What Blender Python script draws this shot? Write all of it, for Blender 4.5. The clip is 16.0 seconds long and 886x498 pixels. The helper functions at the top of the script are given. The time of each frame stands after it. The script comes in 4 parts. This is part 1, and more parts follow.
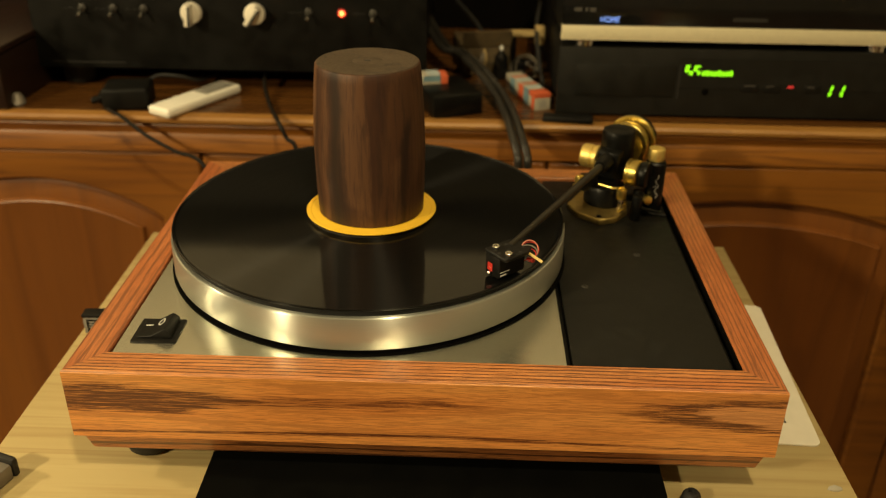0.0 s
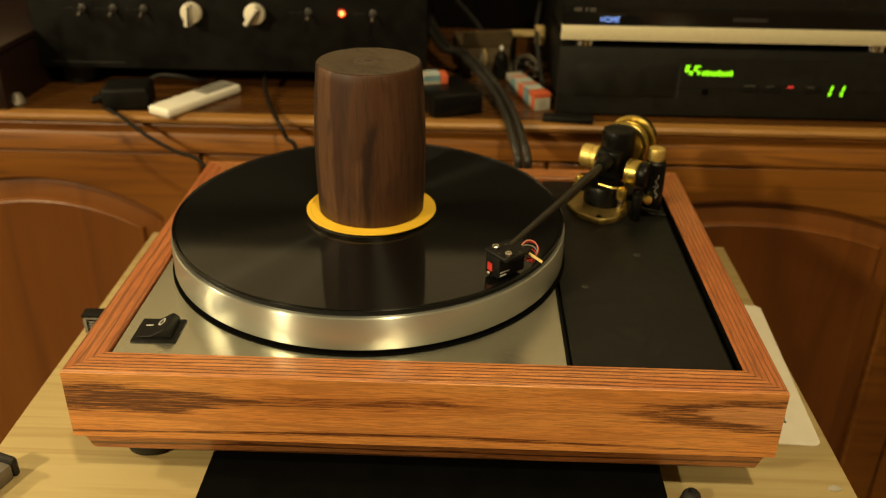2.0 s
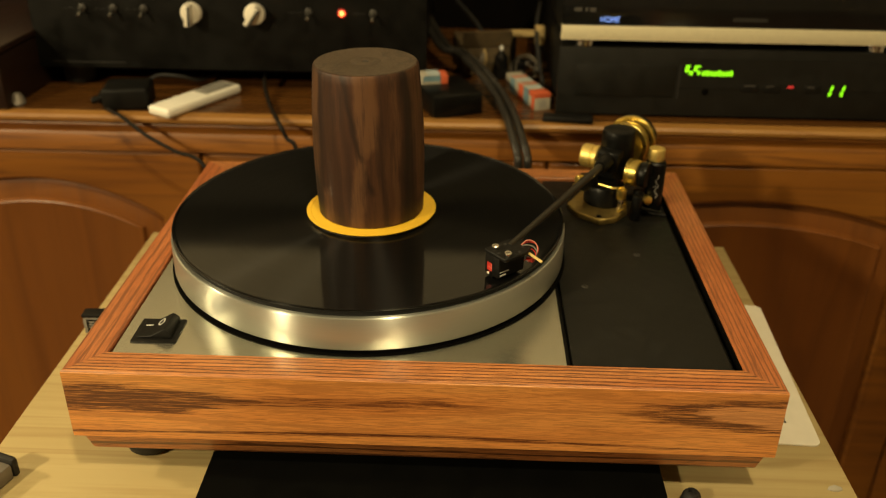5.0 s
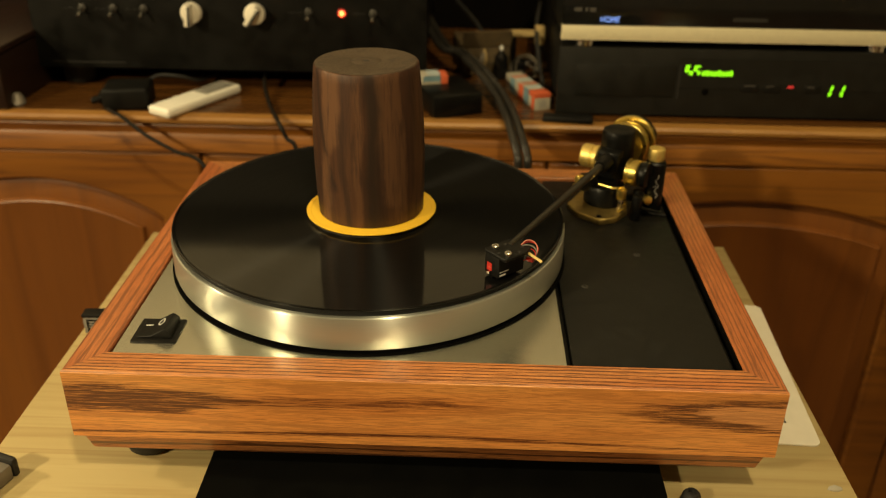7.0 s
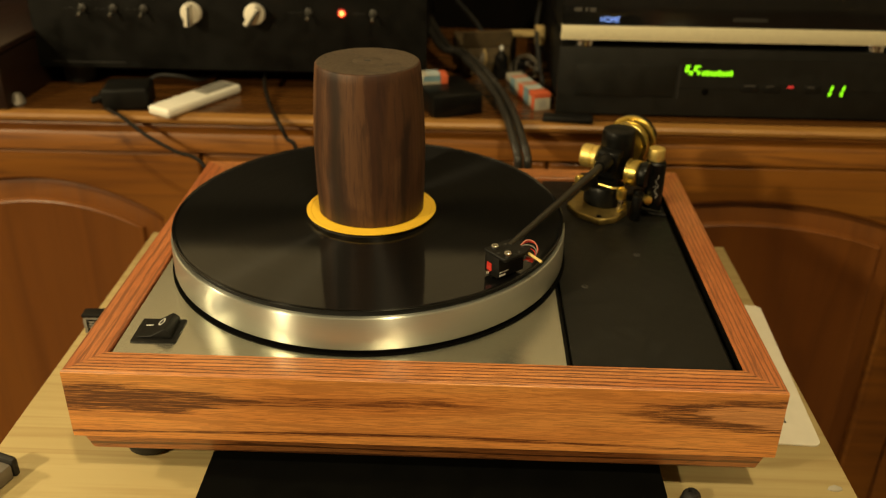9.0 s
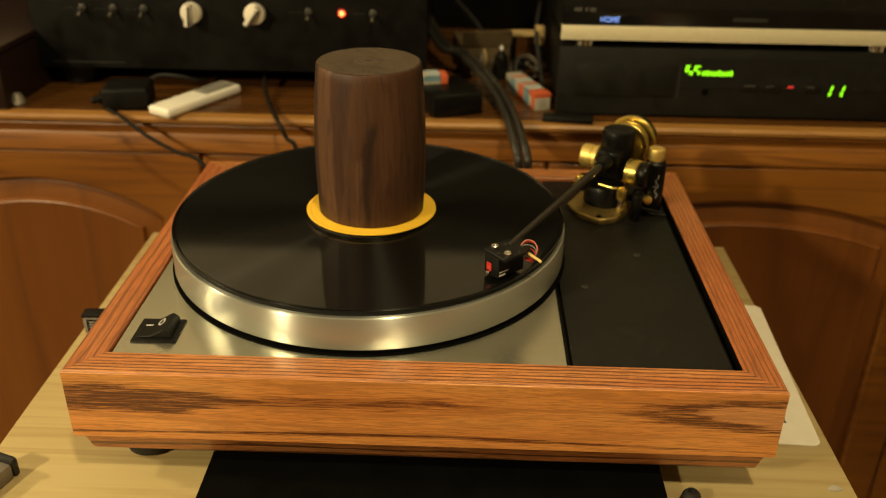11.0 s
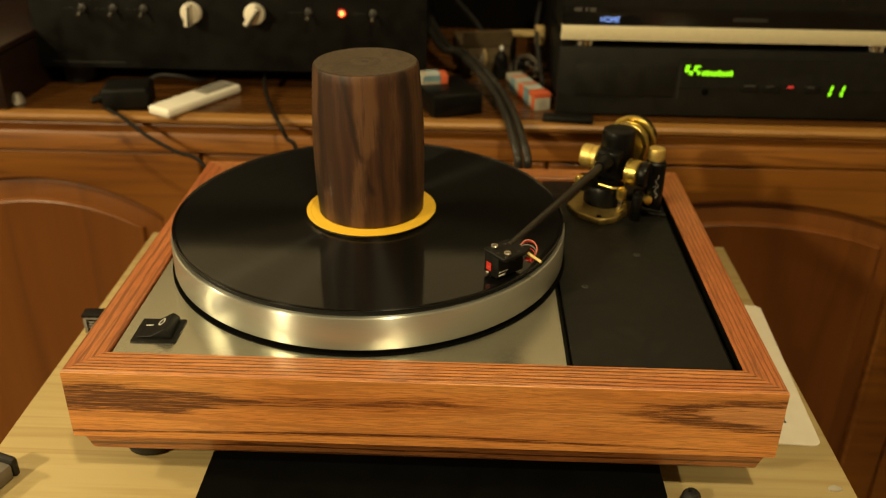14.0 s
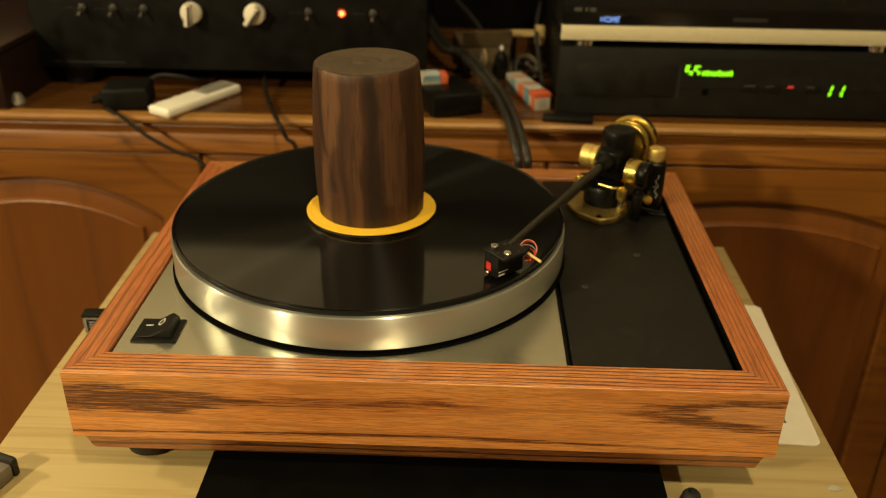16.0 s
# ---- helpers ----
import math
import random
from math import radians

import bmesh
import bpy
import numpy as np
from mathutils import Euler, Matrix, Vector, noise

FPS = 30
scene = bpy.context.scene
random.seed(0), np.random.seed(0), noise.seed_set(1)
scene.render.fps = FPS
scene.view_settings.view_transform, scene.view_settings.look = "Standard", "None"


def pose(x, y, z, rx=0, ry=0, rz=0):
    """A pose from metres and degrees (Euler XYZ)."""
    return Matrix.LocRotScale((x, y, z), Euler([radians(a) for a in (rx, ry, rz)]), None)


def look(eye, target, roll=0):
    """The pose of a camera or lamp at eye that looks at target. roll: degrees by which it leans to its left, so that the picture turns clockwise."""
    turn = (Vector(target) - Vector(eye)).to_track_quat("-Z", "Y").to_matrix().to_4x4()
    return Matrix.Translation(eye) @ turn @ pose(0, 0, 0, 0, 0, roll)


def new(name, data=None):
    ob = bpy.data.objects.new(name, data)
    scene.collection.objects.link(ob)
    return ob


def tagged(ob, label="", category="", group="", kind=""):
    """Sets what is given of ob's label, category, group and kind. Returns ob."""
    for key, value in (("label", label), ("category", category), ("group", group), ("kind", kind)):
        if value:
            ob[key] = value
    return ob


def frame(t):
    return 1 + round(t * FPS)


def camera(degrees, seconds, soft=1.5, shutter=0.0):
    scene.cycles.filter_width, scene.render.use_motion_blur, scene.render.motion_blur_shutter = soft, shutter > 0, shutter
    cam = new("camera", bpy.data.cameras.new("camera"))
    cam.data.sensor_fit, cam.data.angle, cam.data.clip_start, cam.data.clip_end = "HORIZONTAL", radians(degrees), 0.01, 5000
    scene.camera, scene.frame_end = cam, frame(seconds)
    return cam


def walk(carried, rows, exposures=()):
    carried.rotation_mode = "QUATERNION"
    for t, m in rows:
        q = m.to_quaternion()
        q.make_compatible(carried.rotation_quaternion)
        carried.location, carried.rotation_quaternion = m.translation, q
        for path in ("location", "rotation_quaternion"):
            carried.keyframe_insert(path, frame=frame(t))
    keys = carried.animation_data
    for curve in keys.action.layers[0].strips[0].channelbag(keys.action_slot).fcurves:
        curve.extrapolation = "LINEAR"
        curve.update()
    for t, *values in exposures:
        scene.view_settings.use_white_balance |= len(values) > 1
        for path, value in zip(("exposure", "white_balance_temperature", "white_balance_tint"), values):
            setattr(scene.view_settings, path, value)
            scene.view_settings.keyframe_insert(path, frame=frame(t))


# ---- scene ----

SECONDS = 16.0
T = 0.688          # height of the plinth's top edge
BOARD = 0.600      # height of the pine board
CAB = T + 0.0143   # height of the sideboard's top
AX, AY = -0.0491, 0.0069   # the platter's axis
HW, HD, RAIL = 0.2225, 0.1724, 0.0218   # half width, half depth and side thickness of the plinth

# camera, standing still
cam = camera(53.356, SECONDS, soft=1.2)
cam.data.dof.use_dof = True
cam.data.dof.focus_distance = 0.57
cam.data.dof.aperture_fstop = 6.4
VIEW = pose(0.02376, -0.60863, T + 0.32135, 62.286, -0.717, 1.909)
walk(cam, [(0.0, VIEW), (SECONDS, VIEW)], exposures=[(0.0, 0.0), (SECONDS, 0.0)])

# light: warm lamps of the room, and a dim night outside
world = bpy.data.worlds.new("night")
world.use_nodes = True
world.node_tree.nodes["Background"].inputs["Color"].default_value = (0.02, 0.015, 0.01, 1)
scene.world = world


def lamp(name, eye, target, power, size, color=(1.0, 0.80, 0.43)):
    data = bpy.data.lights.new(name, "AREA")
    data.shape, data.size, data.energy, data.color = "DISK", size, power, color
    ob = new(name, data)
    ob.matrix_world = look(eye, target)
    return ob


lamp("standing_lamp", (-1.65, -0.10, 1.50), (-0.3, 0.05, 0.70), 13.5, 0.09)
lamp("standing_lamp", (-1.25, -1.30, 1.62), (-0.2, -0.2, 0.70), 25, 0.11)
lamp("ceiling_lamp", (0.30, -0.98, 2.42), (0.14, -0.45, 0.6), 22.5, 0.11)


# ---- materials ----
def mat(name, color, rough=0.5, metal=0.0, **more):
    m = bpy.data.materials.new(name)
    m.use_nodes = True
    b = m.node_tree.nodes["Principled BSDF"]
    b.inputs["Base Color"].default_value = (*color, 1)
    b.inputs["Roughness"].default_value = rough
    b.inputs["Metallic"].default_value = metal
    for key, value in more.items():
        b.inputs[key.replace("_", " ")].default_value = value
    return m


class Net:
    """Small helper that adds nodes to a material."""

    def __init__(self, m):
        self.m, self.t = m, m.node_tree
        self.bsdf = self.t.nodes["Principled BSDF"]

    def add(self, kind, **props):
        n = self.t.nodes.new(kind)
        for key, value in props.items():
            setattr(n, key, value)
        return n

    def link(self, a, b):
        self.t.links.new(a, b)

    def coords(self, scale, rot=(0, 0, 0), loc=(0, 0, 0)):
        c, mp = self.add("ShaderNodeTexCoord"), self.add("ShaderNodeMapping")
        mp.inputs["Scale"].default_value, mp.inputs["Rotation"].default_value, mp.inputs["Location"].default_value = scale, rot, loc
        self.link(c.outputs["Object"], mp.inputs["Vector"])
        return mp.outputs["Vector"]

    def noise(self, vec, scale=1.0, detail=4.0, rough=0.55, distort=0.0):
        n = self.add("ShaderNodeTexNoise")
        for key, value in (("Scale", scale), ("Detail", detail), ("Roughness", rough), ("Distortion", distort)):
            n.inputs[key].default_value = value
        self.link(vec, n.inputs["Vector"])
        return n.outputs["Fac"]

    def ramp(self, fac, stops):
        r = self.add("ShaderNodeValToRGB")
        e = r.color_ramp.elements
        while len(e) < len(stops):
            e.new(0.5)
        for el, (pos, col) in zip(e, stops):
            el.position = pos
            el.color = (*col, 1) if isinstance(col, tuple) else (col, col, col, 1)
        self.link(fac, r.inputs["Fac"])
        return r.outputs["Color"]

    def math(self, op, a, b=None, c=None):
        n = self.add("ShaderNodeMath", operation=op)
        for i, v in enumerate((a, b, c)):
            if v is None:
                continue
            if isinstance(v, (int, float)):
                n.inputs[i].default_value = v
            else:
                self.link(v, n.inputs[i])
        return n.outputs[0]

    def mix(self, fac, a, b, blend="MIX"):
        n = self.add("ShaderNodeMix", data_type="RGBA", blend_type=blend)
        for sock, v in ((n.inputs[0], fac), (n.inputs[6], a), (n.inputs[7], b)):
            if isinstance(v, tuple):
                sock.default_value = (*v, 1)
            elif isinstance(v, (int, float)):
                sock.default_value = v
            else:
                self.link(v, sock)
        return n.outputs[2]

    def bump(self, height, strength=0.2, distance=0.001):
        n = self.add("ShaderNodeBump")
        n.inputs["Strength"].default_value, n.inputs["Distance"].default_value = strength, distance
        self.link(height, n.inputs["Height"])
        self.link(n.outputs["Normal"], self.bsdf.inputs["Normal"])

    def color(self, c):
        self.link(c, self.bsdf.inputs["Base Color"])

    def rough(self, fac, lo, hi):
        self.link(self.ramp(fac, [(0.3, lo), (0.7, hi)]), self.bsdf.inputs["Roughness"])


def along(axis, a, c):
    """Scale that stretches a pattern along one axis."""
    return tuple(a if i == axis else c for i in range(3))


def wood(name, light, mid, dark, axis, band=14.0, rings=7.0, pore=260.0, rough=(0.3, 0.45), pores=0.55, coat=0.0, figure=None, ring_amount=0.7, stretch=0.12):
    """Wood with growth rings, pores along the grain and a faint mottle."""
    m = mat(name, mid)
    n = Net(m)
    ring = n.noise(n.coords(along(axis, band * stretch, band)), 1.0, 3.0, 0.5, 0.4)
    saw = n.math("FRACT", n.math("MULTIPLY", ring, rings))
    ringc = n.ramp(saw, [(0.0, 0.0), (0.55, 0.25), (0.86, 1.0), (1.0, 0.0)])
    fine = n.noise(n.coords(along(axis, pore * 0.035, pore)), 1.0, 4.0, 0.65)
    fleck = n.ramp(fine, [(0.47, 0.0), (0.62, 1.0)])
    big = n.noise(n.coords(along(axis, 2.0, 9.0)), 1.0, 2.0)
    c = n.mix(n.ramp(big, [(0.3, 0.0), (0.7, 1.0)]), light, mid)
    grain = n.math("MULTIPLY", ringc, ring_amount)
    grain = n.math("MAXIMUM", grain, n.math("MULTIPLY", n.math("MULTIPLY", fleck, pores), n.math("ADD", n.math("MULTIPLY", ringc, 0.8), 0.25)))
    if figure:
        grain = n.math("MAXIMUM", grain, figure(n, fleck))
    c = n.mix(grain, c, dark)
    n.color(c)
    n.rough(fine, *rough)
    n.bump(n.math("SUBTRACT", 1.0, grain), 0.15, 0.0004)
    if coat:
        n.bsdf.inputs["Coat Weight"].default_value = coat
        n.bsdf.inputs["Coat Roughness"].default_value = 0.18
    return m


def speckled(name, color, rough, amount=0.25, scale=60.0, metal=0.0, bump=0.1, **more):
    """A plain surface with faint mottling, dust and uneven gloss."""
    m = mat(name, color, rough, metal, **more)
    n = Net(m)
    a = n.noise(n.coords((scale, scale, scale)), 1.0, 5.0, 0.6)
    b = n.noise(n.coords((scale * 9, scale * 9, scale * 9)), 1.0, 2.0, 0.6)
    lo, hi = tuple(v * (1 - amount) for v in color), tuple(min(1, v * (1 + amount)) for v in color)
    n.color(n.mix(n.ramp(a, [(0.3, 0.0), (0.7, 1.0)]), lo, hi))
    n.rough(a, rough * 0.85, min(1, rough * 1.15))
    n.bump(b, bump, 0.0004)
    return m


def brushed(name, color, rough, axis=None, radial=False, aniso=0.7):
    m = mat(name, color, rough, 1.0)
    n = Net(m)
    sc = along(2, 700.0, 0.4) if axis is None else along(axis, 6.0, 900.0)
    f = n.noise(n.coords(sc), 1.0, 3.0, 0.6)
    k = 0.04
    if radial:
        n.rough(f, rough * (1 - k), rough * (1 + k))
    n.color(n.mix(n.ramp(f, [(0.35, 0.0), (0.65, 1.0)]), tuple(v * 0.97 for v in color), color))
    if radial or axis is not None:
        n.bsdf.inputs["Anisotropic"].default_value = aniso
        n.bsdf.inputs["Anisotropic Rotation"].default_value = 0.25
        t = n.add("ShaderNodeTangent", direction_type="RADIAL", axis="Z" if radial else "XYZ"[1 if axis == 0 else 0])
        n.link(t.outputs["Tangent"], n.bsdf.inputs["Tangent"])
    return m


def glow(name, color, strength):
    m = mat(name, tuple(v * 0.3 for v in color), 0.4)
    b = m.node_tree.nodes["Principled BSDF"]
    b.inputs["Emission Color"].default_value = (*color, 1)
    b.inputs["Emission Strength"].default_value = strength
    return m


def oak(name, axis, freq, wander=1.6, lines=0.75, front=False, seed=0.0, tone=1.0):
    """Reddish stained oak: thin dark open-pored lines along the grain; the wide front board has a bold figure."""
    light, mid, dark = (0.68, 0.285, 0.092), (0.55, 0.190, 0.056), (0.060, 0.016, 0.006)
    if front:
        light, mid, dark = (0.80, 0.355, 0.098), (0.72, 0.272, 0.066), (0.085, 0.022, 0.008)
    # Lower tone: darker and redder oak; the side rails get the lowest.
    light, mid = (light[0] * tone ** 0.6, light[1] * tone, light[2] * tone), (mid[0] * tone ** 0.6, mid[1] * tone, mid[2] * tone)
    m = mat(name, mid)
    n = Net(m)
    sep = n.add("ShaderNodeSeparateXYZ")
    n.link(n.coords((1, 1, 1)), sep.inputs[0])
    x, y, z = sep.outputs
    across = n.math("ADD", x if axis == 1 else y, n.math("MULTIPLY", z, 0.8))
    slow = n.noise(n.coords(along(axis, 5.0, 45.0), loc=(seed, seed, seed)), 1.0, 3.0, 0.5)
    streak = n.noise(n.coords(along(axis, 26.0, 1000.0), loc=(seed, 0, 0)), 1.0, 5.0, 0.7)
    pore = n.noise(n.coords(along(axis, 70.0, 2200.0)), 1.0, 2.0, 0.6)
    saw = n.math("FRACT", n.math("ADD", n.math("MULTIPLY", across, freq), n.math("MULTIPLY", slow, wander)))
    line = n.ramp(saw, [(0.0, 0.20), (0.12, 0.0), (0.62, 0.0), (0.74, 1.0), (0.86, 1.0), (1.0, 0.20)])
    dashes = n.noise(n.coords(along(axis, 34.0, 2000.0) if front else along(axis, 30.0, 1300.0), loc=(seed, 0, 0)), 1.0, 5.0, 0.70)

    def dashed(amount):
        """Short dark dashes, closer together where amount is high."""
        return n.ramp(n.math("ADD", dashes, n.math("MULTIPLY", amount, 0.16 if front else 0.22)), [(0.560, 0.0), (0.615, 1.0)])
    grain = n.math("MULTIPLY", dashed(line), lines)
    grain = n.math("MAXIMUM", grain, n.math("MULTIPLY", n.ramp(pore, [(0.50, 0.0), (0.60, 1.0)]), 0.40))
    c = n.mix(n.ramp(slow, [(0.34, 0.0), (0.66, 1.0)]), light, mid)
    if front:
        u = n.math("DIVIDE", n.math("ADD", x, HW), 2 * HW)
        rag = n.math("ADD", n.math("MULTIPLY", n.math("SUBTRACT", streak, 0.5), 0.022), n.math("MULTIPLY", n.math("SUBTRACT", slow, 0.5), 0.006))

        def blade(stops, mids, soft, ragged=1.0):
            """Fades in inside a band along the board; stops give its half height, mids its middle."""
            half = n.math("DIVIDE", n.ramp(u, [(p, h * 50.0) for p, h in stops]), 50.0)
            centre = n.math("DIVIDE", n.ramp(u, [(p, h * 10.0) for p, h in mids]), 10.0)
            d = n.math("SUBTRACT", n.math("ADD", half, n.math("MULTIPLY", rag, ragged)), n.math("ABSOLUTE", n.math("SUBTRACT", z, centre)))
            return n.ramp(n.math("ADD", n.math("DIVIDE", d, soft), 0.5), [(0.0, 0.0), (1.0, 1.0)])
        left = blade([(0.0, 0.0108), (0.17, 0.0092), (0.23, 0.0036), (0.50, 0.0034), (0.62, 0.0014), (0.70, 0.0)], [(0.0, 0.0698), (0.22, 0.0690), (0.5, 0.0712), (0.66, 0.0684)], 0.0045)
        left = n.math("MULTIPLY", left, n.ramp(u, [(0.19, 0.95), (0.26, 0.62), (0.55, 0.55), (0.68, 0.0)]))
        outer = blade([(0.74, 0.0), (0.76, 0.0018), (0.82, 0.0075), (0.93, 0.0118), (1.0, 0.0132)], [(0.74, 0.0710), (1.0, 0.0688)], 0.005)
        outer = n.math("MULTIPLY", outer, n.ramp(u, [(0.70, 0.0), (0.77, 0.40), (0.90, 0.95)]))
        inner = blade([(0.878, 0.0), (0.892, 0.0020), (0.92, 0.0050), (1.0, 0.0092)], [(0.88, 0.0710), (1.0, 0.0682)], 0.0025)
        inner = n.math("MULTIPLY", inner, n.ramp(u, [(0.870, 0.0), (0.885, 1.0)]))
        right = n.math("MULTIPLY", outer, n.math("SUBTRACT", 1.0, n.math("MULTIPLY", inner, 0.92)))
        low = blade([(0.0, 0.0009), (0.35, 0.0015), (0.72, 0.0011), (1.0, 0.0004)], [(0.0, 0.0428), (0.25, 0.0452), (0.53, 0.0463), (0.72, 0.0446), (1.0, 0.0414)], 0.0022, 0.18)
        low = n.math("MULTIPLY", low, 0.9)
        figure = n.math("MAXIMUM", n.math("MAXIMUM", right, left), low)
        c = n.mix(n.math("MULTIPLY", inner, 0.6), c, (0.70, 0.34, 0.15))
        c = n.mix(n.math("MULTIPLY", figure, 0.42), c, (0.22, 0.068, 0.022))
        grain = n.math("MAXIMUM", grain, n.math("MULTIPLY", dashed(figure), n.math("MINIMUM", n.math("MULTIPLY", figure, 1.5), 0.95)))
    c = n.mix(n.math("MULTIPLY", n.ramp(streak, [(0.35, 0.0), (0.7, 1.0)]), 0.30), c, (0.30, 0.075, 0.016))
    n.color(n.mix(grain, c, dark))
    n.rough(streak, 0.30, 0.44)
    n.bump(n.math("SUBTRACT", 1.0, grain), 0.25, 0.0003)
    n.bsdf.inputs["Coat Weight"].default_value = 0.2
    n.bsdf.inputs["Coat Roughness"].default_value = 0.2
    return m


M = {}
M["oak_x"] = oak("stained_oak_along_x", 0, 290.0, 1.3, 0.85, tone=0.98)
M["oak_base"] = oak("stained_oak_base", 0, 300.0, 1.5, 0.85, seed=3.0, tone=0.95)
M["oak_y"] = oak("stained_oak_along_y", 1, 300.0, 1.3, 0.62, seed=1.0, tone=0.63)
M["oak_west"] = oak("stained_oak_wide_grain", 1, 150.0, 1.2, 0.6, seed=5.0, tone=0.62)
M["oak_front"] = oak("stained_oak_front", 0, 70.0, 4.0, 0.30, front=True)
M["pine"] = wood("pine", (0.48, 0.39, 0.190), (0.43, 0.33, 0.150), (0.26, 0.16, 0.055), 0, band=30, rings=6, pore=200, rough=(0.4, 0.55), pores=0.5, ring_amount=0.42, stretch=0.04)
# Shade and dark reflections in front of the amplifier are put into this colour.
M["cab_top"] = wood("sideboard_top_shaded", (0.110, 0.045, 0.010), (0.080, 0.031, 0.007), (0.03, 0.011, 0.003), 0, band=9, rings=6, pore=120, rough=(0.22, 0.34), pores=0.4, ring_amount=0.4)
# Light catching the rounded front edge is painted in as a paler wood.
M["cab_edge"] = wood("lit_wood_edge", (0.36, 0.185, 0.044), (0.29, 0.135, 0.029), (0.13, 0.045, 0.010), 0, band=30, rings=6, pore=200, rough=(0.4, 0.55), pores=0.4, ring_amount=0.4)
M["cab_x"] = wood("walnut_stained_along_x", (0.31, 0.122, 0.015), (0.21, 0.072, 0.009), (0.065, 0.020, 0.004), 0, band=60, rings=6, pore=220, rough=(0.40, 0.52), pores=0.8, ring_amount=0.7, stretch=0.035)
M["cab_frame"] = wood("walnut_stained_frame", (0.27, 0.105, 0.014), (0.19, 0.066, 0.009), (0.075, 0.023, 0.004), 0, band=26, rings=6, pore=180, rough=(0.38, 0.5), pores=0.75, ring_amount=0.45, stretch=0.05)
M["cab_z"] = wood("walnut_stained_along_z", (0.20, 0.070, 0.012), (0.155, 0.050, 0.009), (0.07, 0.022, 0.005), 2, band=9, rings=5, pore=150, rough=(0.34, 0.46), pores=0.4, ring_amount=0.35)
M["mahogany"] = wood("dark_mahogany", (0.020, 0.008, 0.005), (0.014, 0.006, 0.004), (0.008, 0.004, 0.003), 1, band=14, rings=5, pore=160)
M["alu"] = brushed("turned_aluminium", (0.65, 0.67, 0.61), 0.31, radial=True, aniso=1.0)
M["alu"].node_tree.nodes["Principled BSDF"].inputs["Metallic"].default_value = 0.80
M["steel"] = brushed("brushed_steel", (0.55, 0.54, 0.46), 0.265, axis=0, aniso=0.45)
M["steel"].node_tree.nodes["Principled BSDF"].inputs["Metallic"].default_value = 0.93
M["black_plate"] = speckled("black_painted_board", (0.007, 0.0068, 0.0058), 0.48, 0.3, 120, Specular_IOR_Level=0.29)
M["amp_black"] = speckled("black_amplifier_paint", (0.0052, 0.0050, 0.0044), 0.5, 0.45, 40, Specular_IOR_Level=0.14)
M["dead_black"] = speckled("matt_black_slab", (0.002, 0.002, 0.0018), 0.85, 0.3, 60, Specular_IOR_Level=0.04)
M["black_matt"] = speckled("black_plastic", (0.006, 0.0057, 0.005), 0.5, 0.35, 90, Specular_IOR_Level=0.22)
M["black_gloss"] = speckled("black_gloss", (0.006, 0.006, 0.006), 0.16, 0.3, 40, bump=0.02)
M["anodised"] = speckled("black_anodised", (0.004, 0.004, 0.0036), 0.33, 0.3, 120, bump=0.05, Specular_IOR_Level=0.2)
M["cable_grey"] = speckled("grey_black_cable", (0.020, 0.018, 0.015), 0.4, 0.3, 150)
M["cardboard"] = speckled("brown_cardboard", (0.075, 0.050, 0.020), 0.8, 0.5, 45)
M["grey_plastic"] = speckled("grey_plastic", (0.20, 0.19, 0.17), 0.45, 0.1, 80)
M["dull_metal"] = speckled("dull_grey_metal", (0.20, 0.18, 0.15), 0.45, 0.15, 80, metal=0.3)
M["rubber"] = speckled("black_rubber", (0.012, 0.011, 0.010), 0.7, 0.4, 150, bump=0.3)
M["felt"] = speckled("black_felt", (0.010, 0.010, 0.010), 0.95, 0.4, 400, bump=0.5)
M["aged_brass"] = speckled("aged_brass", (0.60, 0.46, 0.13), 0.36, 0.2, 250, metal=1.0, bump=0.05)
M["bronze"] = speckled("dull_bronze", (0.35, 0.25, 0.08), 0.45, 0.2, 150, metal=0.9, bump=0.05)
M["gold"] = speckled("polished_brass", (0.84, 0.66, 0.20), 0.3, 0.12, 200, metal=1.0, bump=0.03)
M["satin_gold"] = speckled("satin_brass", (0.82, 0.62, 0.20), 0.46, 0.15, 250, metal=0.9, bump=0.05)
M["chrome"] = speckled("chrome", (0.72, 0.70, 0.66), 0.15, 0.1, 200, metal=1.0, bump=0.02)
M["silver"] = speckled("satin_aluminium", (0.70, 0.64, 0.44), 0.42, 0.05, 200, metal=0.3, bump=0.03)
M["cream"] = speckled("cream_plastic", (0.80, 0.77, 0.68), 0.35, 0.05, 60, bump=0.05)
M["ivory"] = speckled("cream_knob", (0.70, 0.66, 0.56), 0.35, 0.06, 60)
M["label"] = speckled("yellow_label_paper", (0.80, 0.49, 0.03), 0.55, 0.05, 80, bump=0.1)
M["paper"] = speckled("white_card", (0.82, 0.78, 0.67), 0.5, 0.04, 50, bump=0.05)
M["ink"] = mat("white_ink", (0.75, 0.75, 0.72), 0.5)
M["dim_ink"] = mat("dim_grey_ink", (0.06, 0.056, 0.05), 0.5)
M["grey_ink"] = mat("grey_ink", (0.25, 0.24, 0.22), 0.5)
M["red"] = speckled("red_plastic", (0.55, 0.03, 0.02), 0.4, 0.1, 90)
M["pale_red"] = mat("pink_wire", (0.60, 0.22, 0.16), 0.45)
M["pale_stick"] = speckled("pale_yellow_plastic", (0.80, 0.60, 0.22), 0.45, 0.05, 300)
M["orange"] = speckled("orange_card", (0.50, 0.095, 0.035), 0.5, 0.1, 60)
# White card darkened for the shadow round the cartons; the scrap shares it.
M["dim_card"] = speckled("dim_white_card", (0.36, 0.33, 0.26), 0.55, 0.12, 60)
M["faded"] = speckled("faded_red_card", (0.42, 0.17, 0.12), 0.5, 0.2, 60)
